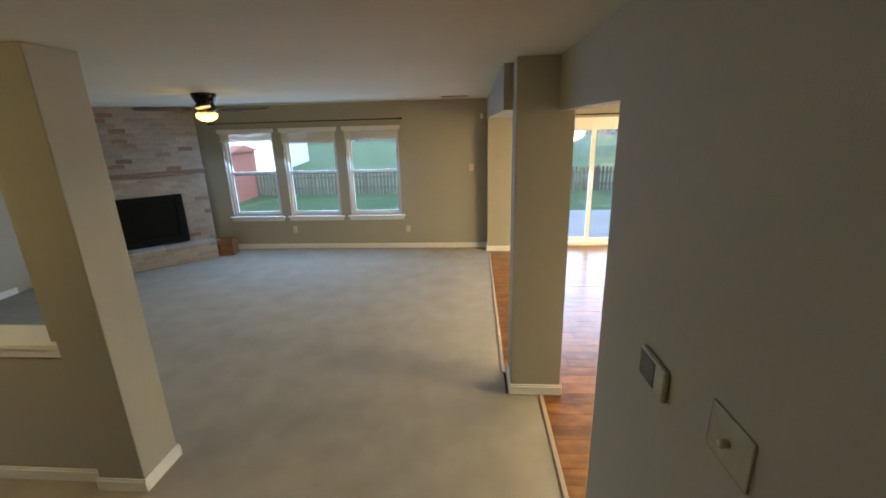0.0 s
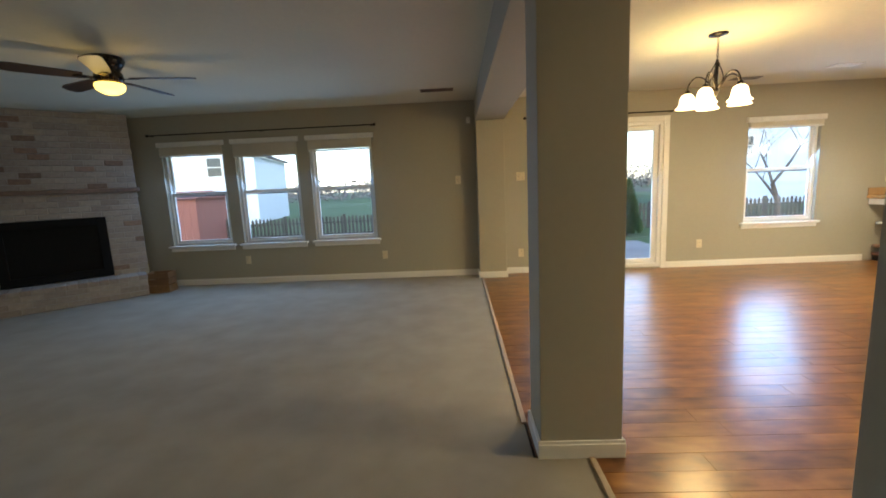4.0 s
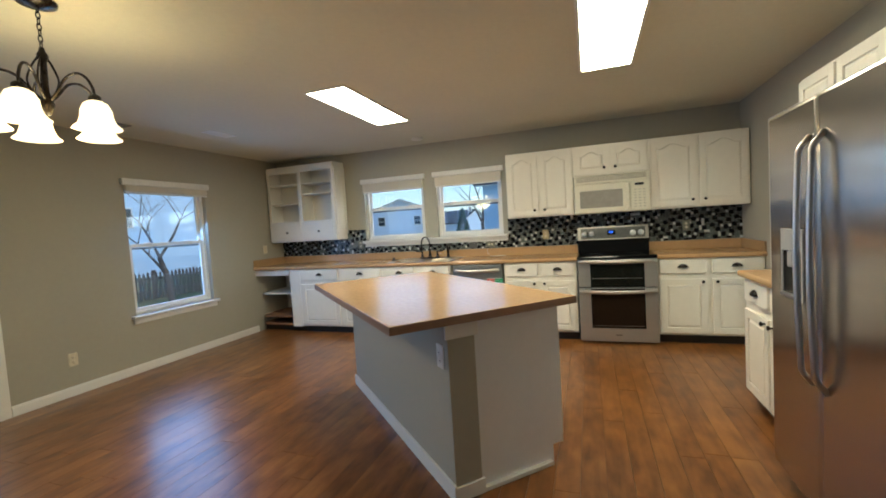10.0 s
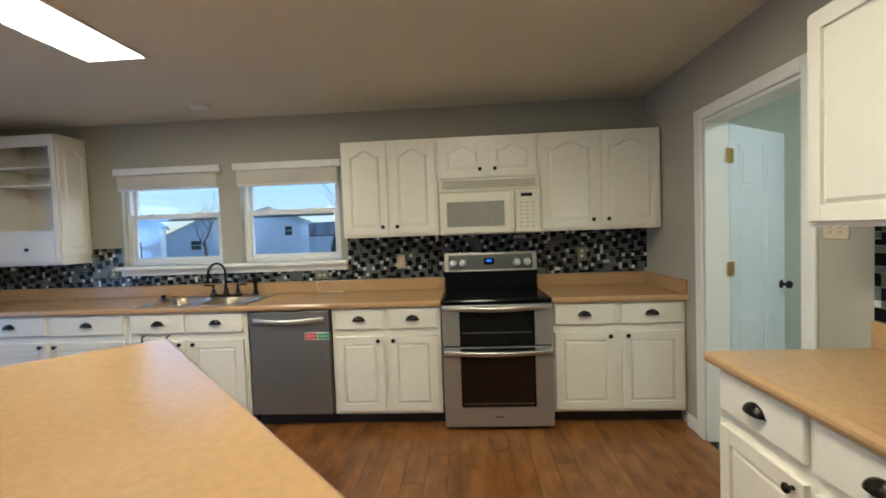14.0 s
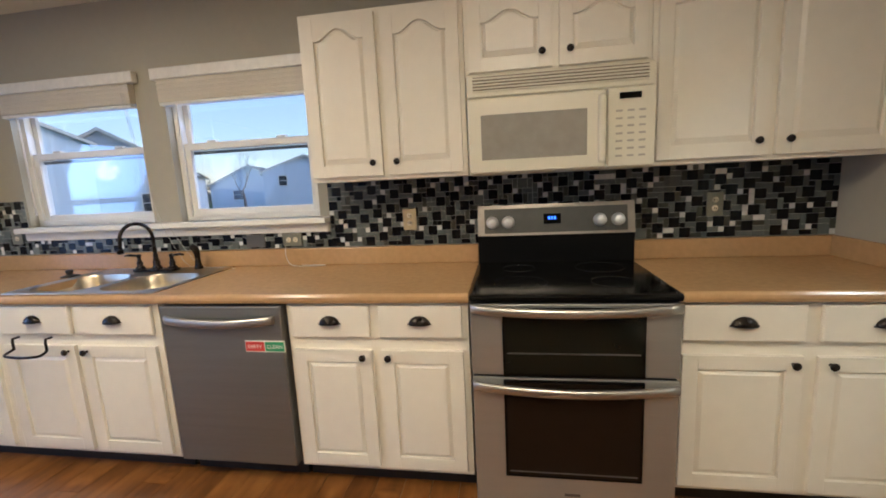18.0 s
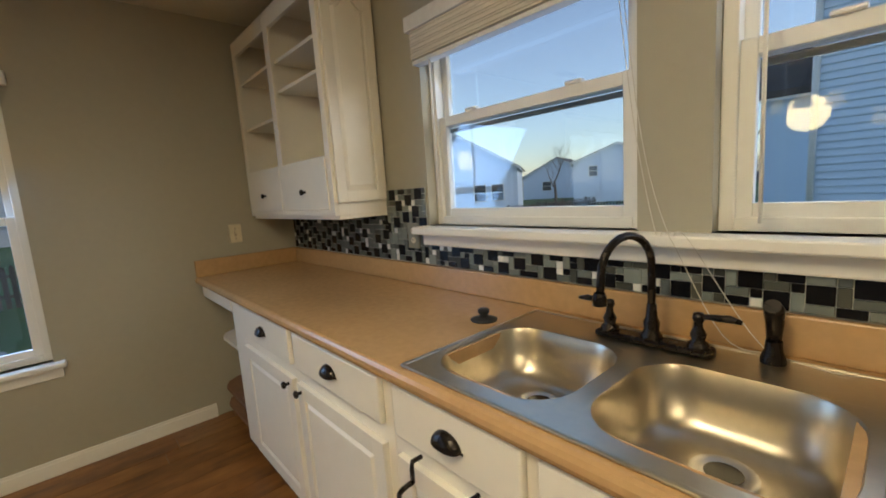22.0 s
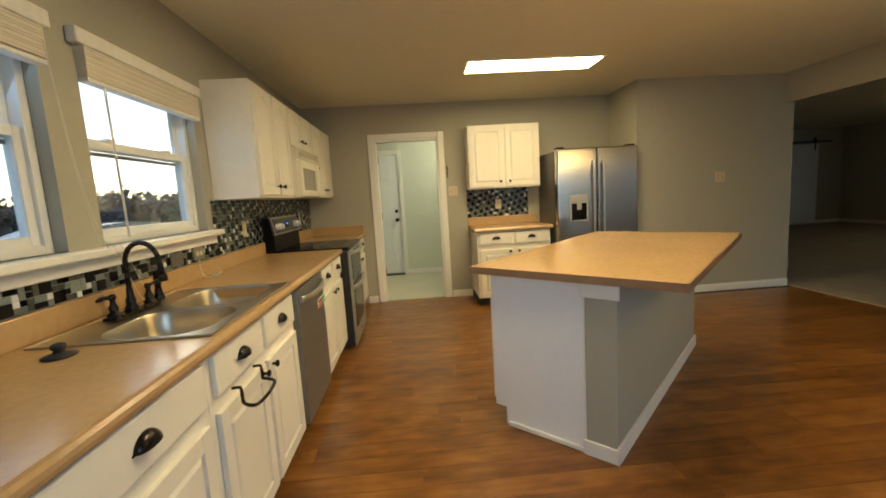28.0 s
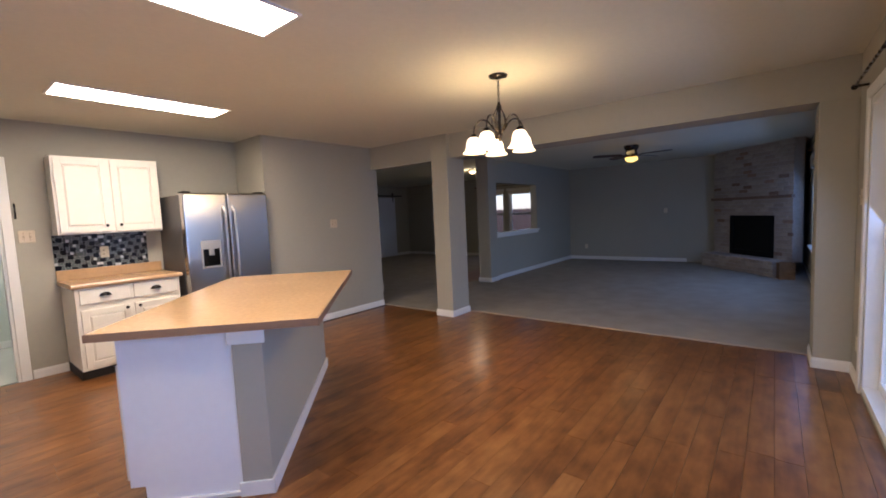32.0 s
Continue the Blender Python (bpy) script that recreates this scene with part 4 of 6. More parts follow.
disp = part("dispenser", ring(0.14, 0.345, 0.93, 1.235, -fd - 0.046, -fd - 0.036, 0.018), material("dispenser_grey", (0.33, 0.32, 0.31), 0.35), fr, "grey ice and water dispenser")
part("dispenser_panel", box((0.155, -fd - 0.047, 1.14), (0.33, -fd - 0.037, 1.225), 0.004), bpy.data.materials["dispenser_grey"], disp)
part("recess", box((0.155, -fd - 0.042, 0.95), (0.33, -fd - 0.039, 1.14)), BLACK, disp)
part("spout", box((0.215, -fd - 0.052, 1.07), (0.27, -fd - 0.041, 1.14), 0.006), bpy.data.materials["dispenser_grey"], disp)
part("tray", box((0.165, -fd - 0.06, 0.94), (0.32, -fd - 0.041, 0.955), 0.004), STEEL, disp)

# ---- sink and its fittings ----
SINKSTEEL = material("sink_steel", (0.54, 0.48, 0.375), 0.32, 1.0, dark=0.9, scale=12)


def bowl(bm, x0, x1, y0, y1, depth, z=0.9195):
    """A rounded basin below a rim at height z."""
    loops, n, cr = [], 7, 0.11
    for k, (ins, dz) in enumerate(((0.0, 0.0), (0.004, -0.010), (0.010, -0.05), (0.022, -depth * 0.8), (0.045, -depth * 0.96), (0.085, -depth))):
        a0, a1, b0, b1, r = x0 + ins, x1 - ins, y0 + ins, y1 - ins, max(0.03, cr - ins * 0.4)
        loop = []
        for cx, cy, s in ((a1 - r, b1 - r, 0), (a0 + r, b1 - r, 90), (a0 + r, b0 + r, 180), (a1 - r, b0 + r, 270)):
            for i in range(n):
                t = radians(s + 90 * i / (n - 1))
                loop.append(bm.verts.new((cx + r * math.cos(t), cy + r * math.sin(t), z + dz)))
        loops.append(loop)
    for a, b in zip(loops, loops[1:]):
        for i in range(len(a)):
            j = (i + 1) % len(a)
            bm.faces.new((a[i], a[j], b[j], b[i])).smooth = True
    bm.faces.new(loops[-1]).smooth = True
    return loops[0]


sink = thing("kitchen_sink", "double-bowl stainless sink dropped into the counter", "sink", east(5.045))
sk = 0.835
for x0, x1 in ((0.028, 0.392), (0.436, 0.806)):
    bm = bmesh.new()
    bowl(bm, x0, x1, -0.585, -0.215, 0.14)
    bmesh.ops.recalc_face_normals(bm, faces=bm.faces)
    bmesh.ops.reverse_faces(bm, faces=bm.faces)
    b = part("bowl", bm, SINKSTEEL, sink, "rounded steel bowl")
    cx = (x0 + x1) / 2
    part("drain", lathe([(0.057, 0.004), (0.045, 0.005), (0.04, 0.0015), (0.035, 0.001), (0.0, 0.001)], at=(cx, -0.355, 0.7795), sides=22), STEEL, b, "steel drain ring")
    part("drain_hole", lathe([(0.033, 0.003), (0.0, 0.003)], at=(cx, -0.355, 0.7805), sides=18), BLACK, b)
bm = bmesh.new()
# deck: a grid of strips round both bowls, with rounded corner fillets
xs, y0, y1 = (0.0, 0.028, 0.392, 0.436, 0.806, sk), -0.585, -0.215
for lo, hi in (((0, -0.63), (sk, y0)), ((0, y1), (sk, -0.065)), ((0, y0), (0.028, y1)), ((0.392, y0), (0.436, y1)), ((0.806, y0), (sk, y1))):
    box((*lo, 0.9145), (*hi, 0.9195), 0, bm)
for xa, xb in ((0.028, 0.392), (0.436, 0.806)):
    for cx, cy, sx, sy in ((xa, y0, 1, 1), (xb, y0, -1, 1), (xb, y1, -1, -1), (xa, y1, 1, -1)):
        arc = [(cx + sx * (0.11 - 0.11 * math.cos(radians(a))), cy + sy * (0.11 - 0.11 * math.sin(radians(a)))) for a in range(0, 91, 15)]
        pts = [(cx, cy)] + arc
        bm.faces.new([bm.verts.new((a, c, 0.9193)) for a, c in (pts if sx * sy < 0 else pts[::-1])])
for lo, hi in (((-0.004, -0.634), (sk + 0.004, -0.622)), ((-0.004, -0.068), (sk + 0.004, -0.058)), ((-0.004, -0.63), (0.010, -0.06)), ((sk - 0.010, -0.63), (sk + 0.004, -0.06))):
    box((*lo, 0.9142), (*hi, 0.9225), 0.0035, bm)
part("rim", bm, SINKSTEEL, sink, "flat steel rim")

faucet = thing("faucet", "oil-rubbed bronze bridge faucet with two lever handles", "faucet", pose(XE - 0.042, 4.643, 0, 0, 0, -90))
part("base_plate", box((-0.14, -0.125, 0.9197), (0.14, -0.065, 0.935), 0.012), BRONZE, faucet)
SWING = radians(17)   # the spout is swung a little towards the dining end
reach = lambda d: (-d * math.sin(SWING), -0.09 - d * math.cos(SWING))
neck = [(0, -0.09, 0.93), (0, -0.09, 1.10)] + [(*reach(0.085 - 0.085 * math.cos(radians(a))), 1.12 + 0.085 * math.sin(radians(a))) for a in range(0, 181, 15)] + [(*reach(0.172), 1.10), (*reach(0.175), 1.07)]
part("spout", rod(neck, 0.0098, sides=14), BRONZE, faucet, "tall gooseneck spout")
part("spout_base", lathe([(0.026, 0.0), (0.026, 0.008), (0.018, 0.02), (0.020, 0.04), (0.014, 0.055), (0.012, 0.085), (0.0105, 0.09)], at=(0, -0.09, 0.934), sides=16), BRONZE, faucet)
part("spout_tip", lathe([(0.013, 0.03), (0.016, 0.02), (0.017, 0.0), (0.012, -0.002), (0, -0.002)], at=(*reach(0.176), 1.05), sides=14), BRONZE, faucet)
for s in (-1, 1):
    hb = part("handle", lathe([(0.024, 0.0), (0.024, 0.010), (0.014, 0.018), (0.018, 0.034), (0.010, 0.05), (0.009, 0.062), (0.014, 0.072), (0.011, 0.084), (0, 0.087)], at=(s * 0.108, -0.095, 0.934), sides=16), BRONZE, faucet, "bronze lever handle")
    part("lever", rod([(s * 0.108, -0.095, 1.01), (s * 0.135, -0.097, 1.013), (s * 0.17, -0.10, 1.016), (s * 0.195, -0.102, 1.013)], 0.006, radii=[0.006, 0.007, 0.009, 0.005], sides=10), BRONZE, hb)
spray = thing("side_sprayer", "bronze pull-out sprayer beside the faucet", "sprayer", east(4.40))
part("collar", lathe([(0.024, 0.0), (0.024, 0.010), (0.017, 0.03), (0.016, 0.05)], at=(0, -0.095, 0.9197), sides=14), BRONZE, spray)
part("head", rod([(0, -0.095, 0.965), (0, -0.095, 1.01), (0.0, -0.105, 1.04), (0, -0.125, 1.055)], 0.015, radii=[0.013, 0.017, 0.02, 0.016], sides=12), BRONZE, spray)
stop = thing("sink_stopper", "black rubber sink stopper lying on the counter", "stopper", pose(6.315, 5.13, 0.914))
part("disc", lathe([(0.0, 0.0), (0.043, 0.0), (0.045, 0.004), (0.028, 0.010), (0.016, 0.014)], sides=22), MATTEBLACK, stop)
part("grip", lathe([(0.016, 0.012), (0.013, 0.02), (0.019, 0.026), (0.019, 0.036), (0.012, 0.04), (0, 0.04)], sides=16), MATTEBLACK, stop)


def cable(points, label, r=0.0011):
    tagged(link("cord", rod(points, r, sides=6), CORD), label, "cord")


cable(wiggle([(6.49, 4.77, 1.94), (6.49, 4.72, 1.50), (6.485, 4.66, 1.196), (6.465, 4.62, 1.19), (6.47, 4.50, 0.955), (6.48, 4.40, 0.928), (6.46, 4.30, 0.922), (6.49, 4.22, 0.918), (6.44, 4.17, 0.918), (6.47, 4.22, 0.920)]), "thin white blind cord hanging onto the counter")
cable(wiggle([(6.495, 4.76, 1.94), (6.492, 4.70, 1.45), (6.485, 4.63, 1.197), (6.463, 4.58, 1.19), (6.475, 4.42, 0.94), (6.45, 4.28, 0.919), (6.47, 4.18, 0.918)]), "thin white blind cord hanging onto the counter")
cable(wiggle([(6.518, 3.875, 1.03), (6.515, 3.88, 0.98), (6.51, 3.86, 0.93), (6.50, 3.82, 0.917), (6.485, 3.77, 0.917), (6.49, 3.71, 0.917), (6.505, 3.64, 0.917), (6.512, 3.67, 0.918), (6.50, 3.72, 0.920), (6.505, 3.78, 0.919)]), "loose white cord lying on the counter", 0.002)

# ---- kitchen island ----
ISLAND, ISLAND_TURN = (3.895, 3.772), 45.7
island = thing("kitchen_island", "tan-topped island with grey half wall and overhang", "island", pose(*ISLAND, 0, 0, 0, ISLAND_TURN))
PANELWHITE = material("island_panel", (0.82, 0.83, 0.84), 0.5, dark=0.97)
part("half_wall", box((-0.93, 0.10, 0.0), (0.92, 0.25, 0.872), 0.004), WALL, island, "grey painted half wall")
part("cabinet_body", boxes(((-0.915, -0.44, 0.1), (0.905, 0.098, 0.87)), ((-0.915, -0.37, 0.0), (0.905, 0.098, 0.1))), PANELWHITE, island, "pale cabinet end panels")
wt = part("worktop", box((-0.957, -0.54, 0.874), (0.957, 0.54, 0.914), 0.004), LAMINATE, island)
part("edge_band", boxes(((-0.9605, -0.5435, 0.873), (0.9605, -0.54, 0.9115)), ((-0.9605, 0.54, 0.873), (0.9605, 0.5435, 0.9115)), ((-0.9605, -0.54, 0.873), (-0.957, 0.54, 0.9115)), ((0.957, -0.54, 0.873), (0.9605, 0.54, 0.9115))), material("edge_tan", (0.27, 0.155, 0.09), 0.4), wt, "darker laminate edge band")
for s, x in ((-1, -0.93), (1, 0.92)):
    a, b = sorted((x, x + s * 0.014))
    part("base_trim", box((a, 0.10 - 0.012, 0.0), (b, 0.264, 0.075), 0.003), WHITE, island)
    part("cap", box((a, 0.085, 0.80), (b, 0.265, 0.872), 0.004), WHITE, island, "white cap under the top")
    part("shoe", box(*( ((x - 0.012, -0.35, 0), (x + 0.016, 0.098, 0.022)) if s < 0 else ((x - 0.016, -0.35, 0), (x + 0.002, 0.098, 0.022)) ), 0.003), WHITE, island)
part("base_trim", box((-0.944, 0.25, 0.0), (0.934, 0.264, 0.085), 0.003), WHITE, island)
for i in range(3):
    w = 0.6
    x = -0.90 + i * 0.605
    cab_door(island, x, -0.44, 0.13, w - 0.02, 0.60)

# ---- lamps ----
PANEL = glowing("panel_diffuser", (1.0, 0.835, 0.575), PANEL_GLOW)
for x, y in ((4.078, 4.355), (3.487, 2.29)):
    lp = thing("ceiling_light", "recessed fluorescent ceiling light with a white diffuser, lit", "light", pose(x, y, H), group="fluorescent lights")
    part("frame", boxes(((-0.02, -0.02, -0.012), (1.215, 0.0, 0.0)), ((-0.02, 0.34, -0.012), (1.215, 0.36, 0.0)), ((-0.02, 0.0, -0.012), (0.0, 0.34, 0.0)), ((1.195, 0.0, -0.012), (1.215, 0.34, 0.0)), r=0.003), WHITE, lp)
    part("diffuser", box((0.0, 0.0, -0.008), (1.195, 0.34, -0.001)), PANEL, lp, "glowing white diffuser")

SHADE = glowing("lit_glass_shade", (1.0, 0.76, 0.38), SHADE_GLOW)
BULB = glowing("lit_bulb", (1.0, 0.66, 0.32), BULB_GLOW)
ch = thing("chandelier", "bronze five-arm chandelier with lit bell glass shades", "chandelier", pose(2.47, 4.925, H))
part("canopy", lathe([(0.0, 0.0), (0.075, 0.0), (0.072, -0.012), (0.03, -0.022), (0.012, -0.03), (0.0, -0.03)], sides=24), BRONZE, ch)
bm = bmesh.new()
for i in range(7):
    z = -0.035 - i * 0.026
    t = [(0.008 * math.cos(a) * (1 if i % 2 else 0), 0.008 * math.cos(a) * (0 if i % 2 else 1), z + 0.017 * math.sin(a)) for a in (2 * math.pi * j / 10 for j in range(11))]
    rod(t, 0.0025, bm, 6, close=False)
part("chain", bm, BRONZE, ch)
part("stem", lathe([(0.0, -0.20), (0.010, -0.205), (0.012, -0.22), (0.022, -0.24), (0.013, -0.27), (0.011, -0.40), (0.020, -0.43), (0.026, -0.46), (0.014, -0.49), (0.010, -0.505), (0, -0.51)], sides=16), BRONZE, ch)
for i in range(5):
    a = radians(72 * i + 3)
    c, s = math.cos(a), math.sin(a)
    prof = [(0.015, -0.44), (0.05, -0.40), (0.09, -0.345), (0.14, -0.325), (0.18, -0.345), (0.205, -0.39), (0.212, -0.43)]
    arm = part("arm", rod(wiggle([(r * c, r * s, z) for r, z in prof], 4), 0.006, sides=8), BRONZE, ch)
    part("scroll", rod(wiggle([(r * c, r * s, z) for r, z in ((0.012, -0.24), (0.04, -0.29), (0.06, -0.36), (0.035, -0.42))], 4), 0.004, sides=6), BRONZE, arm)
    part("socket", lathe([(0.012, -0.425), (0.024, -0.435), (0.026, -0.455), (0.03, -0.46)], at=(0.212 * c, 0.212 * s, 0), sides=12), BRONZE, arm)
    sh = part("shade", lathe([(0.026, -0.455), (0.046, -0.468), (0.058, -0.495), (0.062, -0.53), (0.072, -0.558), (0.093, -0.578), (0.090, -0.581), (0.068, -0.560), (0.058, -0.53), (0.053, -0.497), (0.042, -0.472), (0.024, -0.46)], at=(0.212 * c, 0.212 * s, 0), sides=22), SHADE, ch, "lit frosted bell shade")
    part("bulb", lathe([(0.0, -0.47), (0.014, -0.475), (0.026, -0.505), (0.026, -0.525), (0.016, -0.545), (0.0, -0.55)], at=(0.212 * c, 0.212 * s, 0), sides=14), BULB, sh)

glow = bpy.data.lights.new("chandelier_light", "POINT")
glow.energy, glow.color, glow.shadow_soft_size = CHANDELIER_WATTS, (1.0, 0.74, 0.36), 0.17
new("chandelier_light", glow).matrix_world = pose(2.47, 4.925, H - 0.62)

fan = thing("ceiling_fan", "dark ceiling fan with five blades and a lit bowl", "ceiling fan", pose(-2.59, 4.63, H))
FANBOWL = glowing("lit_fan_bowl", (1.0, 0.66, 0.14), FAN_GLOW)
part("motor_housing", lathe([(0.0, 0.0), (0.12, 0.0), (0.125, -0.02), (0.11, -0.06), (0.085, -0.10), (0.10, -0.13), (0.105, -0.17), (0.08, -0.20), (0.06, -0.22), (0.0, -0.22)], sides=26), BRONZE, fan)
part("light_bowl", lathe([(0.10, -0.205), (0.108, -0.22), (0.10, -0.25), (0.07, -0.275), (0.03, -0.288), (0.0, -0.29)], sides=26), FANBOWL, fan, "glowing amber glass bowl")
DARKWOOD = material("dark_blade", (0.045, 0.028, 0.02), 0.45, dark=0.7, stretch=(1, 8, 8))
for i in range(5):
    a = radians(72 * i + 12)
    turn = Matrix.Rotation(a, 3, "Z") @ Matrix.Rotation(radians(11), 3, "X")
    bm = outline([(0.17, -0.05), (0.30, -0.062), (0.58, -0.07), (0.64, -0.055), (0.66, 0.0), (0.64, 0.055), (0.58, 0.07), (0.30, 0.062), (0.17, 0.05)], 0.008)
    bmesh.ops.rotate(bm, verts=bm.verts, cent=(0, 0, 0), matrix=turn)
    bmesh.ops.translate(bm, verts=bm.verts, vec=(0, 0, -0.165))
    bl = part("blade", bm, DARKWOOD, fan)
    bm = outline([(0.09, -0.018), (0.20, -0.03), (0.23, 0.0), (0.20, 0.03), (0.09, 0.018)], 0.005)
    bmesh.ops.rotate(bm, verts=bm.verts, cent=(0, 0, 0), matrix=turn)
    bmesh.ops.translate(bm, verts=bm.verts, vec=(0, 0, -0.171))
    part("blade_iron", bm, BRONZE, bl)

glow = bpy.data.lights.new("fan_light", "POINT")
glow.energy, glow.color, glow.shadow_soft_size = FAN_WATTS, (1.0, 0.70, 0.30), 0.1
new("fan_light", glow).matrix_world = pose(-2.59, 4.63, H - 0.42)

lamp = thing("ceiling_lamp", "small flush ceiling lamp glowing in the entry", "lamp", pose(-3.3, 0.75, H))
part("base", lathe([(0.0, 0.0), (0.10, 0.0), (0.10, -0.02), (0.09, -0.025), (0.0, -0.025)], sides=22), BRONZE, lamp)
part("bowl", lathe([(0.088, -0.02), (0.085, -0.05), (0.06, -0.08), (0.0, -0.095)], sides=22), glowing("lit_entry_bowl", (1.0, 0.70, 0.28), FOYER_GLOW), lamp, "glowing glass bowl")
glow = bpy.data.lights.new("entry_light", "POINT")
glow.energy, glow.color, glow.shadow_soft_size = ENTRY_WATTS, (1.0, 0.78, 0.45), 0.08
new("entry_light", glow).matrix_world = pose(-3.3, 0.75, H - 0.2)
laundry_lamp = thing("ceiling_lamp", "flush ceiling lamp lighting the laundry room", "lamp", pose(4.7, 0.1, H))
part("base", lathe([(0.0, 0.0), (0.16, 0.0), (0.16, -0.02), (0.0, -0.02)], sides=22), WHITE, laundry_lamp)
part("bowl", lathe([(0.15, -0.02), (0.14, -0.06), (0.09, -0.09), (0.0, -0.10)], sides=22), glowing("lit_laundry_bowl", (0.97, 1.0, 0.92), LAUNDRY_GLOW), laundry_lamp, "glowing white bowl")

# ---- small fixtures ----
SLOTBROWN = material("slot_brown", (0.20, 0.13, 0.07), 0.5)
BEIGE = material("aged_beige_plastic", (0.64, 0.54, 0.38), 0.19, dark=0.94)
def plate(m, label, kind="switch", color=None, w=0.075, h=0.118, cover=None):
    """A wall plate; local x across, -y out of the wall."""
    p = thing({"switch": "light_switch", "outlet": "outlet", "blank": "wall_plate"}[kind], label, kind if kind != "blank" else "plate", m, "wall plates")
    mat = color or PLASTIC
    part("cover", box((-w / 2, -0.006, -h / 2), (w / 2, 0, h / 2), 0.005), cover or mat, p)
    if kind == "switch":
        for x in ([0.0] if w < 0.1 else [-0.023, 0.023]):
            # no recess is cut: a flat brown bar paints the slot's shade
            s = part("toggle_slot", box((x - 0.0065, -0.0072, -0.013), (x + 0.0065, -0.005, 0.013)), SLOTBROWN, p, "toggle slot with its shade painted brown")
            part("toggle", outline([(-0.006, -0.009), (-0.006, 0.010), (-0.015, 0.013), (-0.016, 0.008)], 0.0095, axis="x", at=x - 0.00475), mat, s)
            for z in (-0.03, 0.03):
                part("screw", lathe([(0.0, 0.0075), (0.0035, 0.0072), (0.0042, 0.0055)], at=(x, 0, z), axis="y", sides=8), SLOTBROWN, p)
    elif kind == "outlet":
        for x in ([0.0] if w < 0.1 else [-0.023, 0.023]):
            for z in (-0.021, 0.021):
                s = part("socket", lathe([(0.0, 0.009), (0.014, 0.009), (0.015, 0.006)], at=(x, 0, z), axis="y", sides=12), mat, p)
                part("slot", boxes(((x - 0.006, -0.0096, z - 0.004), (x - 0.004, -0.009, z + 0.005)), ((x + 0.004, -0.0096, z - 0.004), (x + 0.006, -0.009, z + 0.005))), BLACK, s)
    return p


GREYPLATE = material("dark_plate", (0.10, 0.10, 0.095), 0.35)
DIMPLATE = material("grey_green_plate", (0.20, 0.20, 0.15), 0.4)
E0 = XE - 0.012
plate(pose(E0, 5.752, 1.143, 0, 0, -90), "ivory duplex outlet in a grey plate on mosaic tile", "outlet", w=0.085, cover=DIMPLATE)
TANPLATE = material("tan_plate", (0.52, 0.43, 0.26), 0.38)
plate(pose(E0, 3.136, 1.158, 0, 0, -90), "ivory duplex outlet in a tan plate on mosaic tile", "outlet", cover=TANPLATE)
plate(pose(E0, 1.60, 1.18, 0, 0, -90), "ivory duplex outlet on the mosaic backsplash", "outlet", cover=DIMPLATE)
plate(pose(E0, 4.07, 1.062, 0, 0, -90), "dark grey blank plate under the window sill", "blank", GREYPLATE, 0.118, 0.075)
plate(pose(E0, 3.84, 1.064, 0, 90, -90), "ivory outlet laid sideways under the window sill", "outlet", cover=DIMPLATE)
plate(pose(6.15, YN, 1.155), "ivory switch plate above the counter end", "switch")
plate(pose(3.64, YN, 0.33), "ivory outlet low on the dining wall", "outlet")
plate(pose(1.13, YN, 1.39), "ivory switch beside the patio door", "switch", w=0.118)
plate(pose(1.12, YN, 0.30), "ivory outlet beside the patio door", "outlet")
plate(pose(0.25, YN, 1.38), "ivory switch on the living room wall", "switch")
plate(pose(-0.86, YN, 0.35), "ivory outlet on the living room wall", "outlet")
plate(pose(-2.9, YN, 0.35), "ivory outlet below the living room windows", "outlet")
plate(pose(1.715, YJ, 1.342, 0, 0, 180), "aged beige double switch plate beside the refrigerator", "switch", BEIGE, w=0.118)
plate(pose(4.74, YS, 1.37, 0, 0, 180), "beige switch beside the laundry doorway", "switch", BEIGE, w=0.118)
plate(pose(4.17, YS + 0.012, 1.17, 0, 0, 180), "white outlet on the small mosaic panel", "outlet")
plate(pose(*ISLAND, 0, 0, 0, ISLAND_TURN) @ pose(-0.85, 0.251, 0.70, 0, 0, 180), "white outlet high on the island half wall", "outlet", WHITE)
plate(pose(XW, 2.6, 0.35, 0, 0, 90), "ivory outlet low on the living room wall", "outlet")
plate(pose(XW, 4.55, 1.25, 0, 0, 90), "ivory switch beside the fireplace", "switch")
knobplate = plate(pose(XJ, 0.84, 1.39, 0, 0, -90), "wall-coloured plate with a small knob beside the stairs", "blank", material("painted_plate", (0.38, 0.36, 0.27), 0.5), w=0.15, h=0.12)
part("knob", lathe([(0.010, 0.005), (0.009, 0.016), (0.012, 0.020), (0.008, 0.026), (0.0, 0.027)], at=(0.0, 0, 0.0), axis="y", sides=12), BEIGE, knobplate, "small beige knob")
hook = thing("key_hook", "small dark hook beside the laundry door", "hook", pose(4.80, YS, 1.62, 0, 0, 180))
part("hook", rod(wiggle([(0, -0.002, 0.06), (0, -0.02, 0.03), (0, -0.012, -0.05), (0, -0.004, -0.08)], 4), 0.007, sides=8), BRONZE, hook)
thermo = thing("thermostat", "white thermostat with a grey screen on the stair wall", "thermostat", pose(XJ, 1.20, 1.33, 0, 0, -90))
part("housing", box((-0.085, -0.018, -0.05), (0.085, 0, 0.05), 0.008), material("off_white_plastic", (0.43, 0.41, 0.31), 0.5), thermo)
part("screen", box((-0.078, -0.0195, -0.042), (0.025, -0.016, 0.042), 0.002), material("lcd_grey", (0.07, 0.08, 0.08), 0.4), thermo, "grey display")
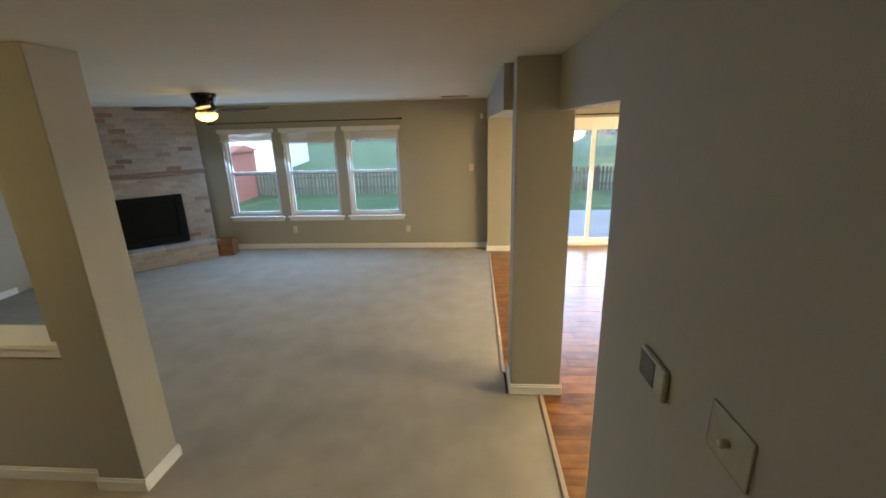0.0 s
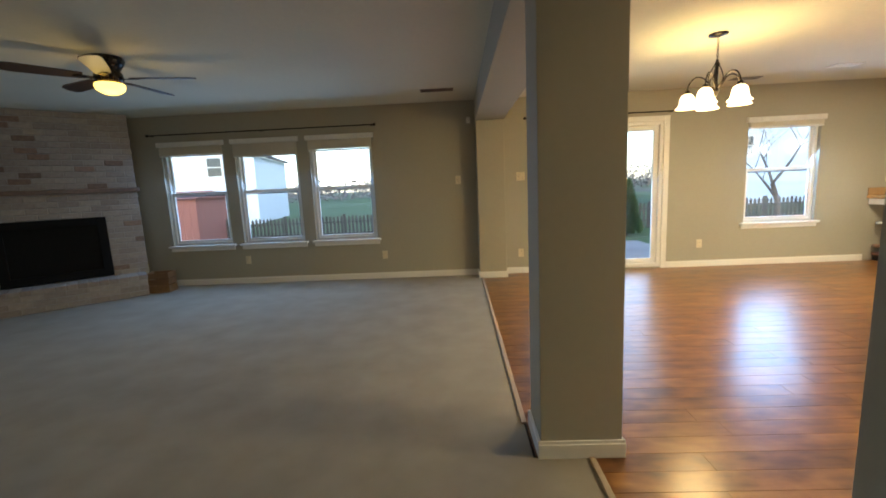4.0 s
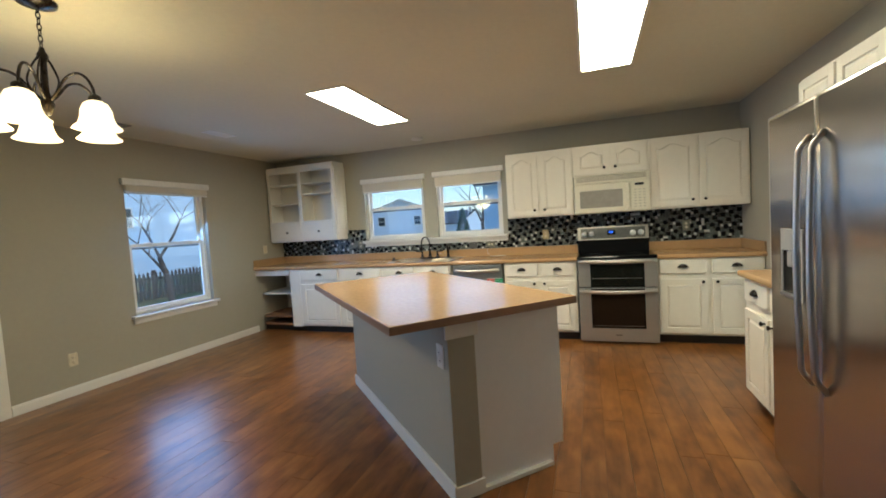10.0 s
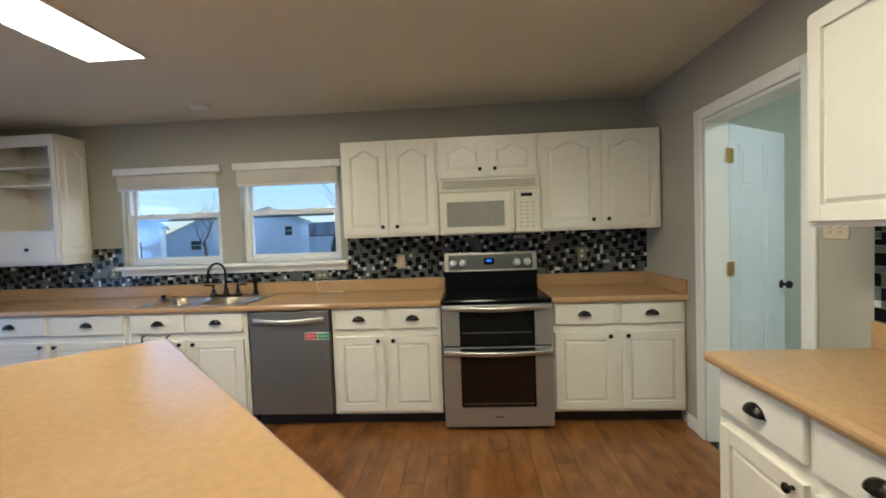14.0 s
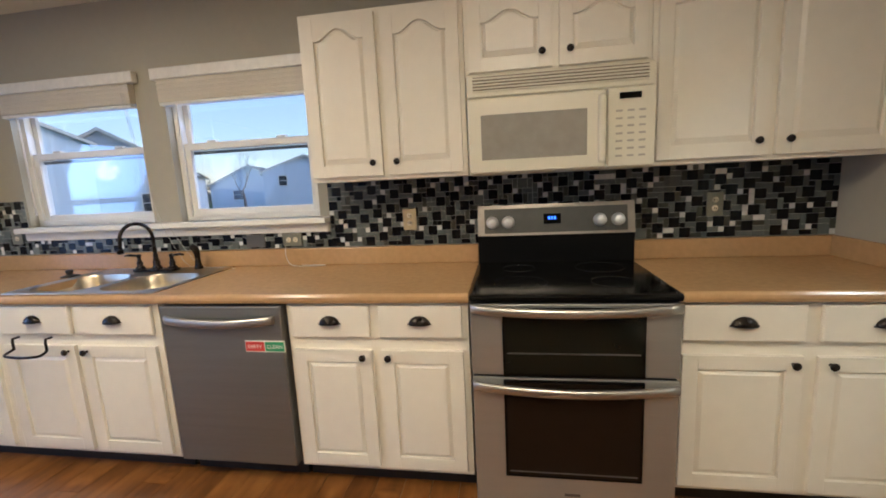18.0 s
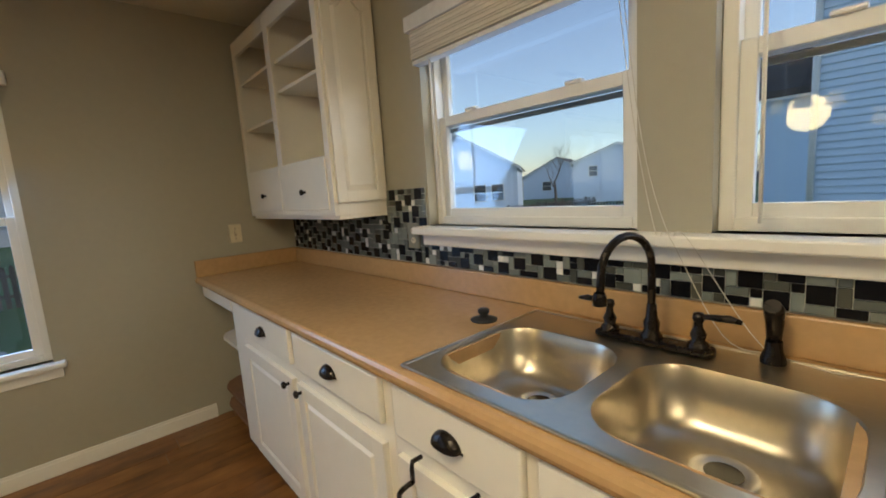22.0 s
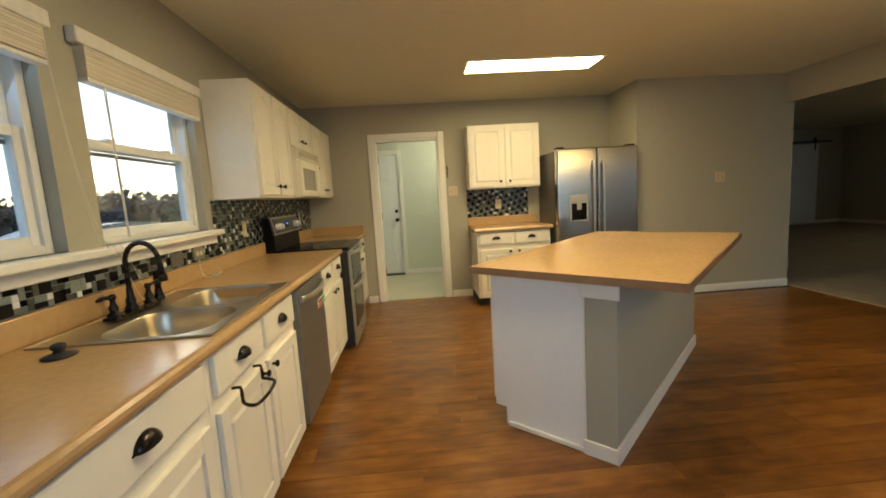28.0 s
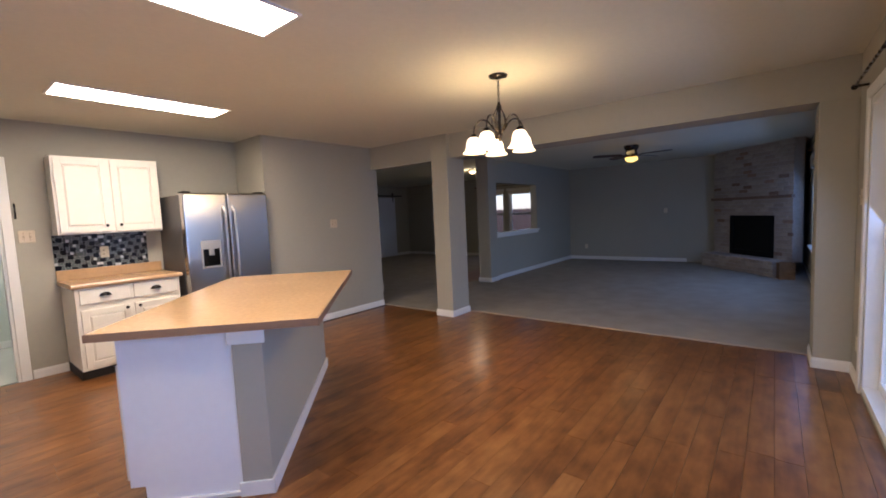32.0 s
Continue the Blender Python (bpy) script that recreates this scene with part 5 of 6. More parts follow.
for y in (1.55, 1.37):
    chime = thing("door_chime", "round beige chime cover high on the stair wall", "chime", pose(XJ, y, 2.25, 0, 0, -90))
    part("cover", lathe([(0.042, 0.0), (0.042, -0.026), (0.034, -0.038), (0.0, -0.042)], axis="y", sides=24), bpy.data.materials["painted_plate"], chime)
sensor = thing("wall_sensor", "small white sensor in the corner of the living room", "sensor", pose(0.42, YN, 2.19))
part("body", box((-0.025, -0.04, -0.04), (0.025, 0, 0.04), 0.008), WHITE, sensor)


def ceiling_vent(x, y, w, d, mat, label):
    v = thing("ceiling_vent", label, "vent", pose(x, y, H), group="ceiling vents")
    part("frame", boxes(((-w / 2, -d / 2, -0.006), (w / 2, -d / 2 + 0.02, 0)), ((-w / 2, d / 2 - 0.02, -0.006), (w / 2, d / 2, 0)), ((-w / 2, -d / 2, -0.006), (-w / 2 + 0.02, d / 2, 0)), ((w / 2 - 0.02, -d / 2, -0.006), (w / 2, d / 2, 0))), mat, v)
    n = int((d - 0.04) / 0.014)
    for i in range(n):
        yy = -d / 2 + 0.024 + i * 0.014
        part("slat", box((-w / 2 + 0.02, yy, -0.005), (w / 2 - 0.02, yy + 0.008, -0.001)), mat, v)


ceiling_vent(0.03, 6.42, 0.40, 0.14, material("rusty_vent", (0.16, 0.10, 0.07), 0.6), "dark rusty ceiling vent in the living room")
ceiling_vent(4.7, 6.28, 0.32, 0.15, WHITE, "white ceiling vent over the dining area")
ceiling_vent(3.87, 6.70, 0.34, 0.14, material("dull_grey_vent", (0.22, 0.20, 0.17), 0.6), "dull grey ceiling vent near the dining wall")
det = thing("smoke_detector", "round white detector on the kitchen ceiling", "detector", pose(6.16, 4.62, H))
part("cover", lathe([(0.0, 0.0), (0.075, 0.0), (0.072, -0.02), (0.05, -0.028), (0.0, -0.03)], sides=24), WHITE, det)

# ---- living room fireplace ----
fire = thing("fireplace", "whitewashed brick corner fireplace with a black insert", "fireplace", pose(-4.779, 5.989, 0, 0, 0, 41.5))
MORTAR = material("whitewash_mortar", (0.43, 0.395, 0.355), 0.9, dark=0.8, bump=0.4, bump_scale=120)
BRICK = material("whitewashed_brick", (0.40, 0.35, 0.30), 0.85, dark=0.78, scale=7, bump=0.5, bump_scale=90, vary=0.14)
BRICKDARK = material("bare_brick", (0.30, 0.21, 0.16), 0.85, dark=0.6, scale=9, bump=0.5, bump_scale=90, vary=0.25)
FY, FW, HW = 0.32, 1.0, 0.95
fx0, fx1, fz0, fz1 = -0.50, 0.60, 0.30, 1.10
core = bmesh.new()
for lo, hi in (((-FW + 0.012, FY + 0.014, 0.26), (fx0, FY + 0.38, H)), ((fx1, FY + 0.014, 0.26), (FW - 0.012, FY + 0.2, H)), ((fx0, FY + 0.014, fz1), (fx1, FY + 0.5, H)), ((-HW + 0.01, 0.012, 0.0), (HW - 0.01, FY + 0.1, 0.275))):
    box(lo, hi, 0, core)
part("core", core, MORTAR, fire)
part("chimney_side", box((-FW + 0.02, FY + 0.03, 0.0), (-FW + 0.06, FY + 0.41, H)), WALL, fire)
rngb = random.Random(5)
brick_me = {}
for k in (0, 1):
    bm = box((-0.1, 0.0, -0.0315), (0.1, 0.02, 0.0315), 0.004, seg=1)
    for v in bm.verts:
        v.co += Vector((rngb.uniform(-1, 1), rngb.uniform(-1, 1), rngb.uniform(-1, 1))) * 0.0012
    me = bpy.data.meshes.new("brick")
    bm.to_mesh(me)
    bm.free()
    me.materials.append((BRICK, BRICKDARK)[k])
    brick_me[k] = me


def lay(x0, x1, z, y, p_dark):
    ob = new("brick", brick_me[1 if rngb.random() < p_dark else 0])
    ob.parent = fire
    ob.location = ((x0 + x1) / 2, y + rngb.uniform(-0.002, 0.002), z)
    ob.scale = ((x1 - x0 - 0.009) / 0.2, 1, 1)


def courses(x0, x1, z0, n, y, hole=None, p=0.05):
    for i in range(n):
        z = z0 + 0.0375 + i * 0.075
        x = x0 - (0.105 if i % 2 else 0.0)
        while x < x1 - 0.01:
            a, b = max(x, x0), min(x + 0.21, x1)
            x += 0.21
            if hole and hole[2] < z < hole[3]:
                for u, v in ((a, min(b, hole[0])), (max(a, hole[1]), b)):
                    if v - u > 0.03:
                        lay(u, v, z, y, p)
            elif b - a > 0.03:
                lay(a, b, z, y, p + (0.12 if 1.5 < z < 2.1 and abs(a) < 0.5 else 0))


courses(-HW, HW, 0.0, 3, 0.0, p=0.01)
courses(-FW, FW, 0.275, 29, FY, hole=(fx0, fx1, fz0, fz1), p=0.05)
for i in range(18):
    part("hearth_brick", box((-HW + i * 0.1056 + 0.004, 0.0, 0.225), (-HW + (i + 1) * 0.1056 - 0.004, FY + 0.012, 0.288), 0.005, seg=1), BRICK, fire)
part("mantel", box((-FW - 0.02, FY - 0.055, 1.42), (FW + 0.02, FY + 0.01, 1.475), 0.006), BRICKDARK, fire, "projecting course of bare brick")
insert = part("insert", ring(fx0, fx1, fz0, fz1, FY - 0.012, FY + 0.06, 0.10), material("black_stove_paint", (0.008, 0.008, 0.008), 0.7, spec=0.15), fire, "black metal fireplace surround")
part("insert_glass", box((fx0 + 0.1, FY + 0.015, fz0 + 0.1), (fx1 - 0.1, FY + 0.02, fz1 - 0.1)), material("sooty_glass", (0.010, 0.010, 0.009), 0.35, spec=0.1), insert)
part("firebox", boxes(((fx0, FY + 0.42, fz0), (fx1, FY + 0.44, fz1)), ((fx0, FY + 0.06, fz0 - 0.0), (fx0 + 0.02, FY + 0.42, fz1)), ((fx1 - 0.02, FY + 0.06, fz0), (fx1, FY + 0.15, fz1))), MATTEBLACK, insert)
crate = thing("firewood_box", "small brown wooden box beside the hearth", "box", pose(-4.02, 6.80, 0, 0, 0, 8))
CRATEWOOD = material("crate_wood", (0.26, 0.14, 0.06), 0.6, dark=0.6, stretch=(1, 6, 6))
for i in range(3):
    part("board", box((-0.15, -0.11, 0.02 + i * 0.09), (0.15, -0.095, 0.10 + i * 0.09), 0.003), CRATEWOOD, crate)
    part("board", box((-0.15, 0.095, 0.02 + i * 0.09), (0.15, 0.11, 0.10 + i * 0.09), 0.003), CRATEWOOD, crate)
    for x in (-0.15, 0.135):
        part("board", box((x, -0.095, 0.02 + i * 0.09), (x + 0.015, 0.095, 0.10 + i * 0.09), 0.003), CRATEWOOD, crate)
part("bottom", box((-0.15, -0.11, 0.0), (0.15, 0.11, 0.02)), CRATEWOOD, crate)

# ---- entry: barn door ----
barn = thing("barn_door", "white sliding barn door on a black rail", "door", pose(-4.30, YF, 0.02, 0, 0, 180))
part("rail", box((-0.35, -0.05, 2.08), (1.35, -0.042, 2.12), 0.003), MATTEBLACK, barn, "black steel rail")
part("panel", box((0.05, -0.075, 0.0), (0.95, -0.04, 2.04), 0.004), DOORPAINT, barn, "white door panel")
for x in (0.15, 0.85):
    hg = part("hanger", box((x - 0.02, -0.083, 1.88), (x + 0.02, -0.076, 2.14), 0.003), MATTEBLACK, barn)
    part("wheel", lathe([(0.0, 0.0), (0.045, 0.0), (0.05, 0.008), (0.045, 0.016), (0.0, 0.016)], at=(x, -0.058, 2.155), axis="y", sides=18), MATTEBLACK, hg)
for x in (-0.3, 0.3, 0.7, 1.3):
    part("standoff", rod([(x, -0.045, 2.10), (x, -0.0, 2.10)], 0.012, sides=8), MATTEBLACK, barn)

# ---- outdoors ----
GRASS = material("lawn_grass", (0.055, 0.115, 0.03), 0.9, dark=0.6, scale=2, bump=0.8, bump_scale=60)
setting("ground", box((-500, -500, -1.0), (500, 500, -0.65)), GRASS, "dull green winter lawn reaching the horizon", "ground")
setting("pavement_patio", box((0.6, YN + T, -0.66), (4.6, 11.4, -0.22), 0.02), material("concrete", (0.36, 0.35, 0.34), 0.85, dark=0.8, bump=0.4), "grey concrete patio outside the sliding door", "patio")
ASPHALT = material("asphalt", (0.06, 0.06, 0.062), 0.9, dark=0.8)
setting("road", box((26, -300, -0.66), (33, 300, -0.635)), ASPHALT, "grey asphalt street between the houses", "road")
SIDING = material("pale_siding", (0.70, 0.82, 0.94), 0.6, dark=0.95, scale=2)
SIDING2 = material("cream_siding", (0.72, 0.78, 0.86), 0.6, dark=0.95, scale=2)
ROOF = material("asphalt_shingle", (0.085, 0.075, 0.07), 0.9, dark=0.7, scale=8, bump=0.5)
DARKPANE = material("dark_pane", (0.03, 0.04, 0.05), 0.1, spec=0.7)


def house(m, w, d, eave, rise, label, mat, windows=(), boards=0):
    """A gabled house: gable ends at local y = 0 and y = d, ridge along y."""
    hs = thing("house", label, "house", m, "neighbouring houses")
    gable = [(-w / 2, 0.0), (w / 2, 0.0), (w / 2, eave), (0.0, eave + rise), (-w / 2, eave)]
    part("wall", outline(gable, d, axis="y"), mat, hs)
    o = 0.25
    for s in (-1, 1):
        k = rise / (w / 2)
        a, b = (0.0, eave + rise), (s * (w / 2 + o), eave - k * o)
        part("soffit", outline([(a[0], a[1] - 0.03), (b[0], b[1] - 0.03), (b[0], b[1] + 0.015), (a[0], a[1] + 0.015)], d + 0.5, axis="y", at=-0.25), WHITE, hs)
        r = part("roof", outline([(a[0], a[1] + 0.02), (b[0], b[1] + 0.02), (b[0], b[1] + 0.17), (a[0], a[1] + 0.17)], d + 0.6, axis="y", at=-0.3), ROOF, hs)
        part("fascia", outline([(a[0], a[1] - 0.02), (b[0], b[1] - 0.02), (b[0], b[1] + 0.14), (a[0], a[1] + 0.14)], 0.04, axis="y", at=-0.345), WHITE, r)
    for i in range(boards):
        z0 = i * 0.125
        half = w / 2 - 0.01 if z0 < eave - 0.12 else (w / 2) * (eave + rise - z0 - 0.125) / rise - 0.05
        if half > 0.1:
            part("siding_board", outline([(-0.030, z0), (-0.030, z0 + 0.015), (-0.004, z0 + 0.125), (0.0, z0 + 0.125), (0.0, z0)], 2 * half, axis="x", at=-half), mat, hs)
    for x, z, ww, hh in windows:
        wd = part("window", ring(x, x + ww, z, z + hh, -0.05, 0.0, 0.07), WHITE, hs)
        part("pane", box((x + 0.06, -0.02, z + 0.06), (x + ww - 0.06, -0.012, z + hh - 0.06)), DARKPANE, wd)
        part("sash_bar", box((x + 0.06, -0.035, z + hh / 2 - 0.025), (x + ww - 0.06, -0.011, z + hh / 2 + 0.025)), WHITE, wd)
    return hs


near = house(pose(15.0, 0.87, -0.66, 0, 0, -90), 9.1, 10.5, 5.35, 2.15, "neighbouring house with pale blue lap siding", SIDING, [], 58)
part("downspout", rod([(-4.5, -0.08, 0.2), (-4.5, -0.08, 5.2)], 0.05, sides=8), WHITE, near)
part("meter_box", box((1.35, -0.22, 1.7), (1.65, -0.03, 2.15), 0.02), material("grey_box", (0.30, 0.31, 0.33), 0.5), near)
part("vent_cap", box((0.75, -0.16, 1.72), (0.98, -0.03, 1.92), 0.02), bpy.data.materials["grey_box"], near)
house(pose(18.4, 3.3, -0.66), 3.0, 3.1, 3.6, 1.1, "low wing with dark roof beside the neighbouring house", SIDING)
house(pose(25.5, 25.5, -0.66, 0, 0, -55), 9.0, 9.0, 3.2, 2.6, "white gabled house across the side yard", SIDING2, [(1.5, 1.0, 0.9, 1.2), (2.7, 1.0, 0.9, 1.2)])
house(pose(42.0, 21.6, -0.66, 0, 0, -60), 7.4, 7.0, 3.6, 1.4, "two-storey pale house across the street", SIDING2, [(-2.4, 2.3, 0.8, 1.0), (1.4, 2.3, 0.8, 1.0)])
house(pose(52.0, 34.0, -0.66, 0, 0, -70), 9.0, 9.0, 2.8, 2.2, "pale low house further up the street", SIDING2, [(-2.0, 1.0, 1.2, 1.2)])
house(pose(52.0, 16.0, -0.66, 0, 0, -10), 9.0, 9.0, 2.2, 1.5, "distant low pale house with a dark roof", SIDING2, [(-2.0, 3.0, 1.0, 1.2)])
house(pose(56.0, -22.0, -0.66, 0, 0, -115), 11.0, 9.0, 3.0, 2.4, "distant house with a dark roof", SIDING2)
house(pose(-18.0, 28.0, -0.66, 0, 0, 10), 10.0, 9.0, 4.6, 2.2, "white two-storey house behind the back fence", SIDING2, [(-3.2, 3.2, 1.0, 1.3), (2.0, 3.2, 1.0, 1.3)])
house(pose(3.5, 48.0, -0.66, 0, 0, 0), 13.0, 9.0, 2.2, 2.6, "grey-roofed house far behind the yard", material("grey_siding", (0.30, 0.31, 0.33), 0.7))
house(pose(20.0, 27.5, -0.66, 0, 0, -22), 10.5, 9.0, 5.0, 2.2, "pale blue house behind the dining room", SIDING, [(-2.5, 3.0, 1.0, 1.2)])
house(pose(-30.0, -4.0, -0.66, 0, 0, 90), 11.0, 9.0, 2.4, 2.0, "brown house across the front street", material("brown_siding", (0.26, 0.17, 0.12), 0.7), [(-2.5, 1.0, 1.2, 1.2)])

shed = thing("shed", "faded red wooden garden shed behind the house", "shed", pose(-9.2, 15.6, -0.66, 0, 0, 4))
REDWOOD = material("faded_red_boards", (0.42, 0.16, 0.12), 0.8, dark=0.7, stretch=(6, 6, 1))
for i in range(8):
    part("board", box((-1.6 + i * 0.23, -0.02, 0.0), (-1.6 + i * 0.23 + 0.222, 0.0, 1.95), 0.003), REDWOOD, shed)
part("wall", box((-1.6, 0.0, 0.0), (0.24, 2.2, 1.95)), REDWOOD, shed)
part("roof", outline([(-0.2, 1.93), (2.4, 1.93), (1.1, 2.2)], 2.1, axis="x", at=-1.73), REDWOOD, shed)

FENCEWOOD = material("weathered_fence", (0.085, 0.075, 0.065), 0.9, dark=0.7, stretch=(5, 5, 1), vary=0.2)
picket_me = bpy.data.meshes.new("picket")
bm = outline([(-0.045, 0.0), (0.045, 0.0), (0.045, 0.92), (0.0, 1.0), (-0.045, 0.92)], 0.02, axis="y")
bm.to_mesh(picket_me)
bm.free()
picket_me.materials.append(FENCEWOOD)


def fence(x0, y0, x1, y1, step, label):
    n = int(math.hypot(x1 - x0, y1 - y0) / step)
    f = thing("picket_fence", label, "fence", pose(x0, y0, -0.66, 0, 0, math.degrees(math.atan2(y1 - y0, x1 - x0))), "garden fences")
    for i in range(n):
        p = new("picket", picket_me)
        p.parent = f
        p.location = (i * step, 0, 0.02 * math.sin(i * 1.7))
    for z in (0.25, 0.7):
        part("rail", box((0, 0.02, z), (n * step, 0.055, z + 0.07)), FENCEWOOD, f)
    for i in range(0, n, 16):
        part("post", box((i * step + 0.06, 0.02, 0.0), (i * step + 0.15, 0.11, 1.05)), FENCEWOOD, f)


fence(-14.0, 17.6, 9.5, 17.6, 0.15, "dark weathered picket fence behind the lawn")
fence(9.5, 17.6, 30.0, 17.2, 0.15, "dark weathered picket fence along the side yard")
fence(24.0, 17.0, 24.0, 8.0, 0.15, "dark weathered picket fence across the side yard")

BROWNFENCE = material("brown_fence_boards", (0.20, 0.105, 0.075), 0.85, dark=0.7, stretch=(5, 5, 1), vary=0.15)
privacy = thing("privacy_fence", "tall reddish-brown board fence beyond the front windows", "fence", pose(-13.0, -9.0, -0.66, 0, 0, 90), "garden fences")
board_me = bpy.data.meshes.new("board")
bm = box((0.003, 0.0, 0.0), (0.137, 0.02, 2.15))
bm.to_mesh(board_me)
bm.free()
board_me.materials.append(BROWNFENCE)
for i in range(110):
    p = new("board", board_me)
    p.parent = privacy
    p.location = (i * 0.14, 0.004 * (i % 2), 0.012 * math.sin(i * 2.3))
for z in (0.35, 1.5):
    part("rail", box((0, 0.025, z), (15.4, 0.065, z + 0.09)), BROWNFENCE, privacy)

BARK = material("grey_bark", (0.16, 0.125, 0.105), 0.9, dark=0.6, scale=12, bump=0.6)


def bare_tree(x, y, h, seed, label, spread=0.5, r0=0.14):
    rng = random.Random(seed)
    tr = thing("bare_tree", label, "tree", pose(x, y, -0.66), "bare trees")
    trunk, crown = bmesh.new(), bmesh.new()

    def grow(p, d, length, r, depth, bm):
        pts, rad = [p], [r]
        q = p.copy()
        for i in range(3):
            d = (d + Vector((rng.uniform(-1, 1), rng.uniform(-1, 1), rng.uniform(-0.2, 0.5))) * 0.16).normalized()
            q = q + d * length / 3
            pts.append(q.copy())
            rad.append(r * (1 - 0.14 * (i + 1)))
        rod(pts, r, bm, 6 if depth < 3 else 4, close=False, radii=rad)
        if depth >= 5:
            return
        for k in range(3 if depth < 4 else 2):
            a = rng.uniform(0, 2 * math.pi)
            side = Vector((math.cos(a), math.sin(a), rng.uniform(0.1, 0.9)))
            grow(pts[-1 - (k == 2)], (d * (1 - spread) + side * spread).normalized(), length * rng.uniform(0.62, 0.82), rad[-1] * 0.72, depth + 1, crown)

    grow(Vector((0, 0, 0)), Vector((0, 0, 1)), h * 0.3, r0, 0, trunk)
    part("trunk", trunk, BARK, tr)
    part("crown", crown, BARK, tr, "bare twiggy crown")


bare_tree(9.3, 13.2, 5.5, 3, "bare winter tree close behind the dining window", 0.55, 0.10)
bare_tree(32.0, 10.0, 10.0, 8, "bare winter tree across the street", 0.45, 0.16)
bare_tree(36.0, 24.0, 7.0, 11, "bare winter tree between the far houses", 0.55, 0.15)
bare_tree(30.0, 30.0, 6.0, 21, "bare winter tree beside the white house", 0.55, 0.12)
bare_tree(40.0, -26.0, 8.0, 31, "bare tree against the bright sky", 0.55, 0.16)
bare_tree(-3.0, 30.0, 8.0, 41, "bare tree behind the back fence", 0.55, 0.15)

LEAF = material("conifer_leaf", (0.03, 0.095, 0.025), 0.7, dark=0.5, scale=8)


def conifer(x, y, h, r, label, seed):
    rng = random.Random(seed)
    tr = thing("conifer", label, "tree", pose(x, y, -0.66), "conifers")
    part("trunk", rod([(0, 0, 0), (0, 0, h * 0.9)], 0.05, radii=[0.06, 0.01], sides=8), BARK, tr)
    bm = bmesh.new()
    for i in range(int(700 + 420 * h)):
        z = h * (0.06 + 0.94 * rng.random() ** 1.25)
        rr = r * (1 - z / h) ** 0.85 * (0.75 + 0.3 * rng.random()) + 0.02
        a = rng.uniform(0, 2 * math.pi)
        c = Vector((rr * math.cos(a), rr * math.sin(a), z))
        out = Vector((math.cos(a), math.sin(a), rng.uniform(0.3, 1.4))).normalized()
        side = out.cross(Vector((0, 0, 1))).normalized() * 0.045
        tip = c + out * rng.uniform(0.10, 0.2)
        v = [bm.verts.new(k) for k in (c - side, c + side, tip)]
        bm.faces.new(v)
        w = [bm.verts.new(k) for k in (c - Vector((0, 0, 0.04)), c + Vector((0, 0, 0.04)), tip)]
        bm.faces.new(w)
    part("crown", bm, LEAF, tr, "dense green foliage")


conifer(6.0, 15.6, 1.85, 0.44, "small green cone-shaped evergreen by the fence", 2)
conifer(40.0, 14.1, 3.5, 0.9, "dark evergreen among the far houses", 6)
conifer(33.0, -16.0, 5.0, 1.8, "dark evergreen beyond the driveway", 9)



def shrub(x, y, h, r, label, seed):
    rng = random.Random(seed)
    sh = thing("shrub", label, "shrub", pose(x, y, -0.66), "shrubs")
    stems, leaves = bmesh.new(), bmesh.new()
    for k in range(7):
        a = rng.uniform(0, 2 * math.pi)
        rod([(0, 0, 0), (0.3 * r * math.cos(a), 0.3 * r * math.sin(a), h * 0.4), (0.65 * r * math.cos(a), 0.65 * r * math.sin(a), h * 0.8)], 0.03, stems, 5, radii=[0.04, 0.025, 0.01])
    for k in range(2600):
        a, u, w = rng.uniform(0, 2 * math.pi), rng.uniform(-0.9, 1), rng.uniform(0.55, 1.0) * (1 + 0.18 * math.sin(3 * k))
        q = math.sqrt(max(0, 1 - u * u))
        c = Vector((w * r * q * math.cos(a), w * r * q * math.sin(a), h * 0.52 + w * h * 0.46 * u))
        leaves.faces.new([leaves.verts.new(c + Vector((rng.uniform(-1, 1), rng.uniform(-1, 1), rng.uniform(-1, 1))) * 0.24) for _ in range(3)])
    part("stems", stems, BARK, sh)
    part("crown", leaves, SHRUBLEAF, sh, "dense dull leaves")


# leaf colour lifted to grey, so the haze of distance is in it
SHRUBLEAF = material("hazy_winter_shrub", (0.15, 0.15, 0.15), 0.85, dark=0.6, scale=3)
shrub(17.5, -13.0, 2.8, 2.4, "dull haze-grey winter shrub beyond the driveway", 51)
shrub(21.0, -15.5, 3.3, 2.8, "dull haze-grey winter shrub beyond the driveway", 52)
shrub(19.5, -19.5, 3.0, 2.8, "dull haze-grey winter shrub beyond the driveway", 53)
shrub(24.0, -12.5, 3.0, 2.8, "dull haze-grey winter shrub beyond the driveway", 54)

# far woods: one thing nobody could count
rng = random.Random(77)
bm = bmesh.new()
for i in range(1500):
    a = radians(rng.uniform(-60, 140))
    d = rng.uniform(85, 125)
    c = Vector((d * math.cos(a), d * math.sin(a), -0.6))
    h = rng.uniform(2.0, 5.0)
    for k in range(26):
        p = c + Vector((rng.uniform(-2, 2), rng.uniform(-2, 2), h * rng.uniform(0.05, 1.0)))
        s = rng.uniform(0.12, 0.45)
        q = [bm.verts.new(p + Vector((rng.uniform(-s, s), rng.uniform(-s, s), rng.uniform(-s, s)))) for _ in range(4)]
        bm.faces.new(q[:3])
        bm.faces.new(q[1:])
tagged(link("far_woods", bm, material("winter_woods", (0.20, 0.18, 0.19), 0.9, dark=0.6, scale=0.5)), "distant line of bare winter woods", "woods", kind="stuff")

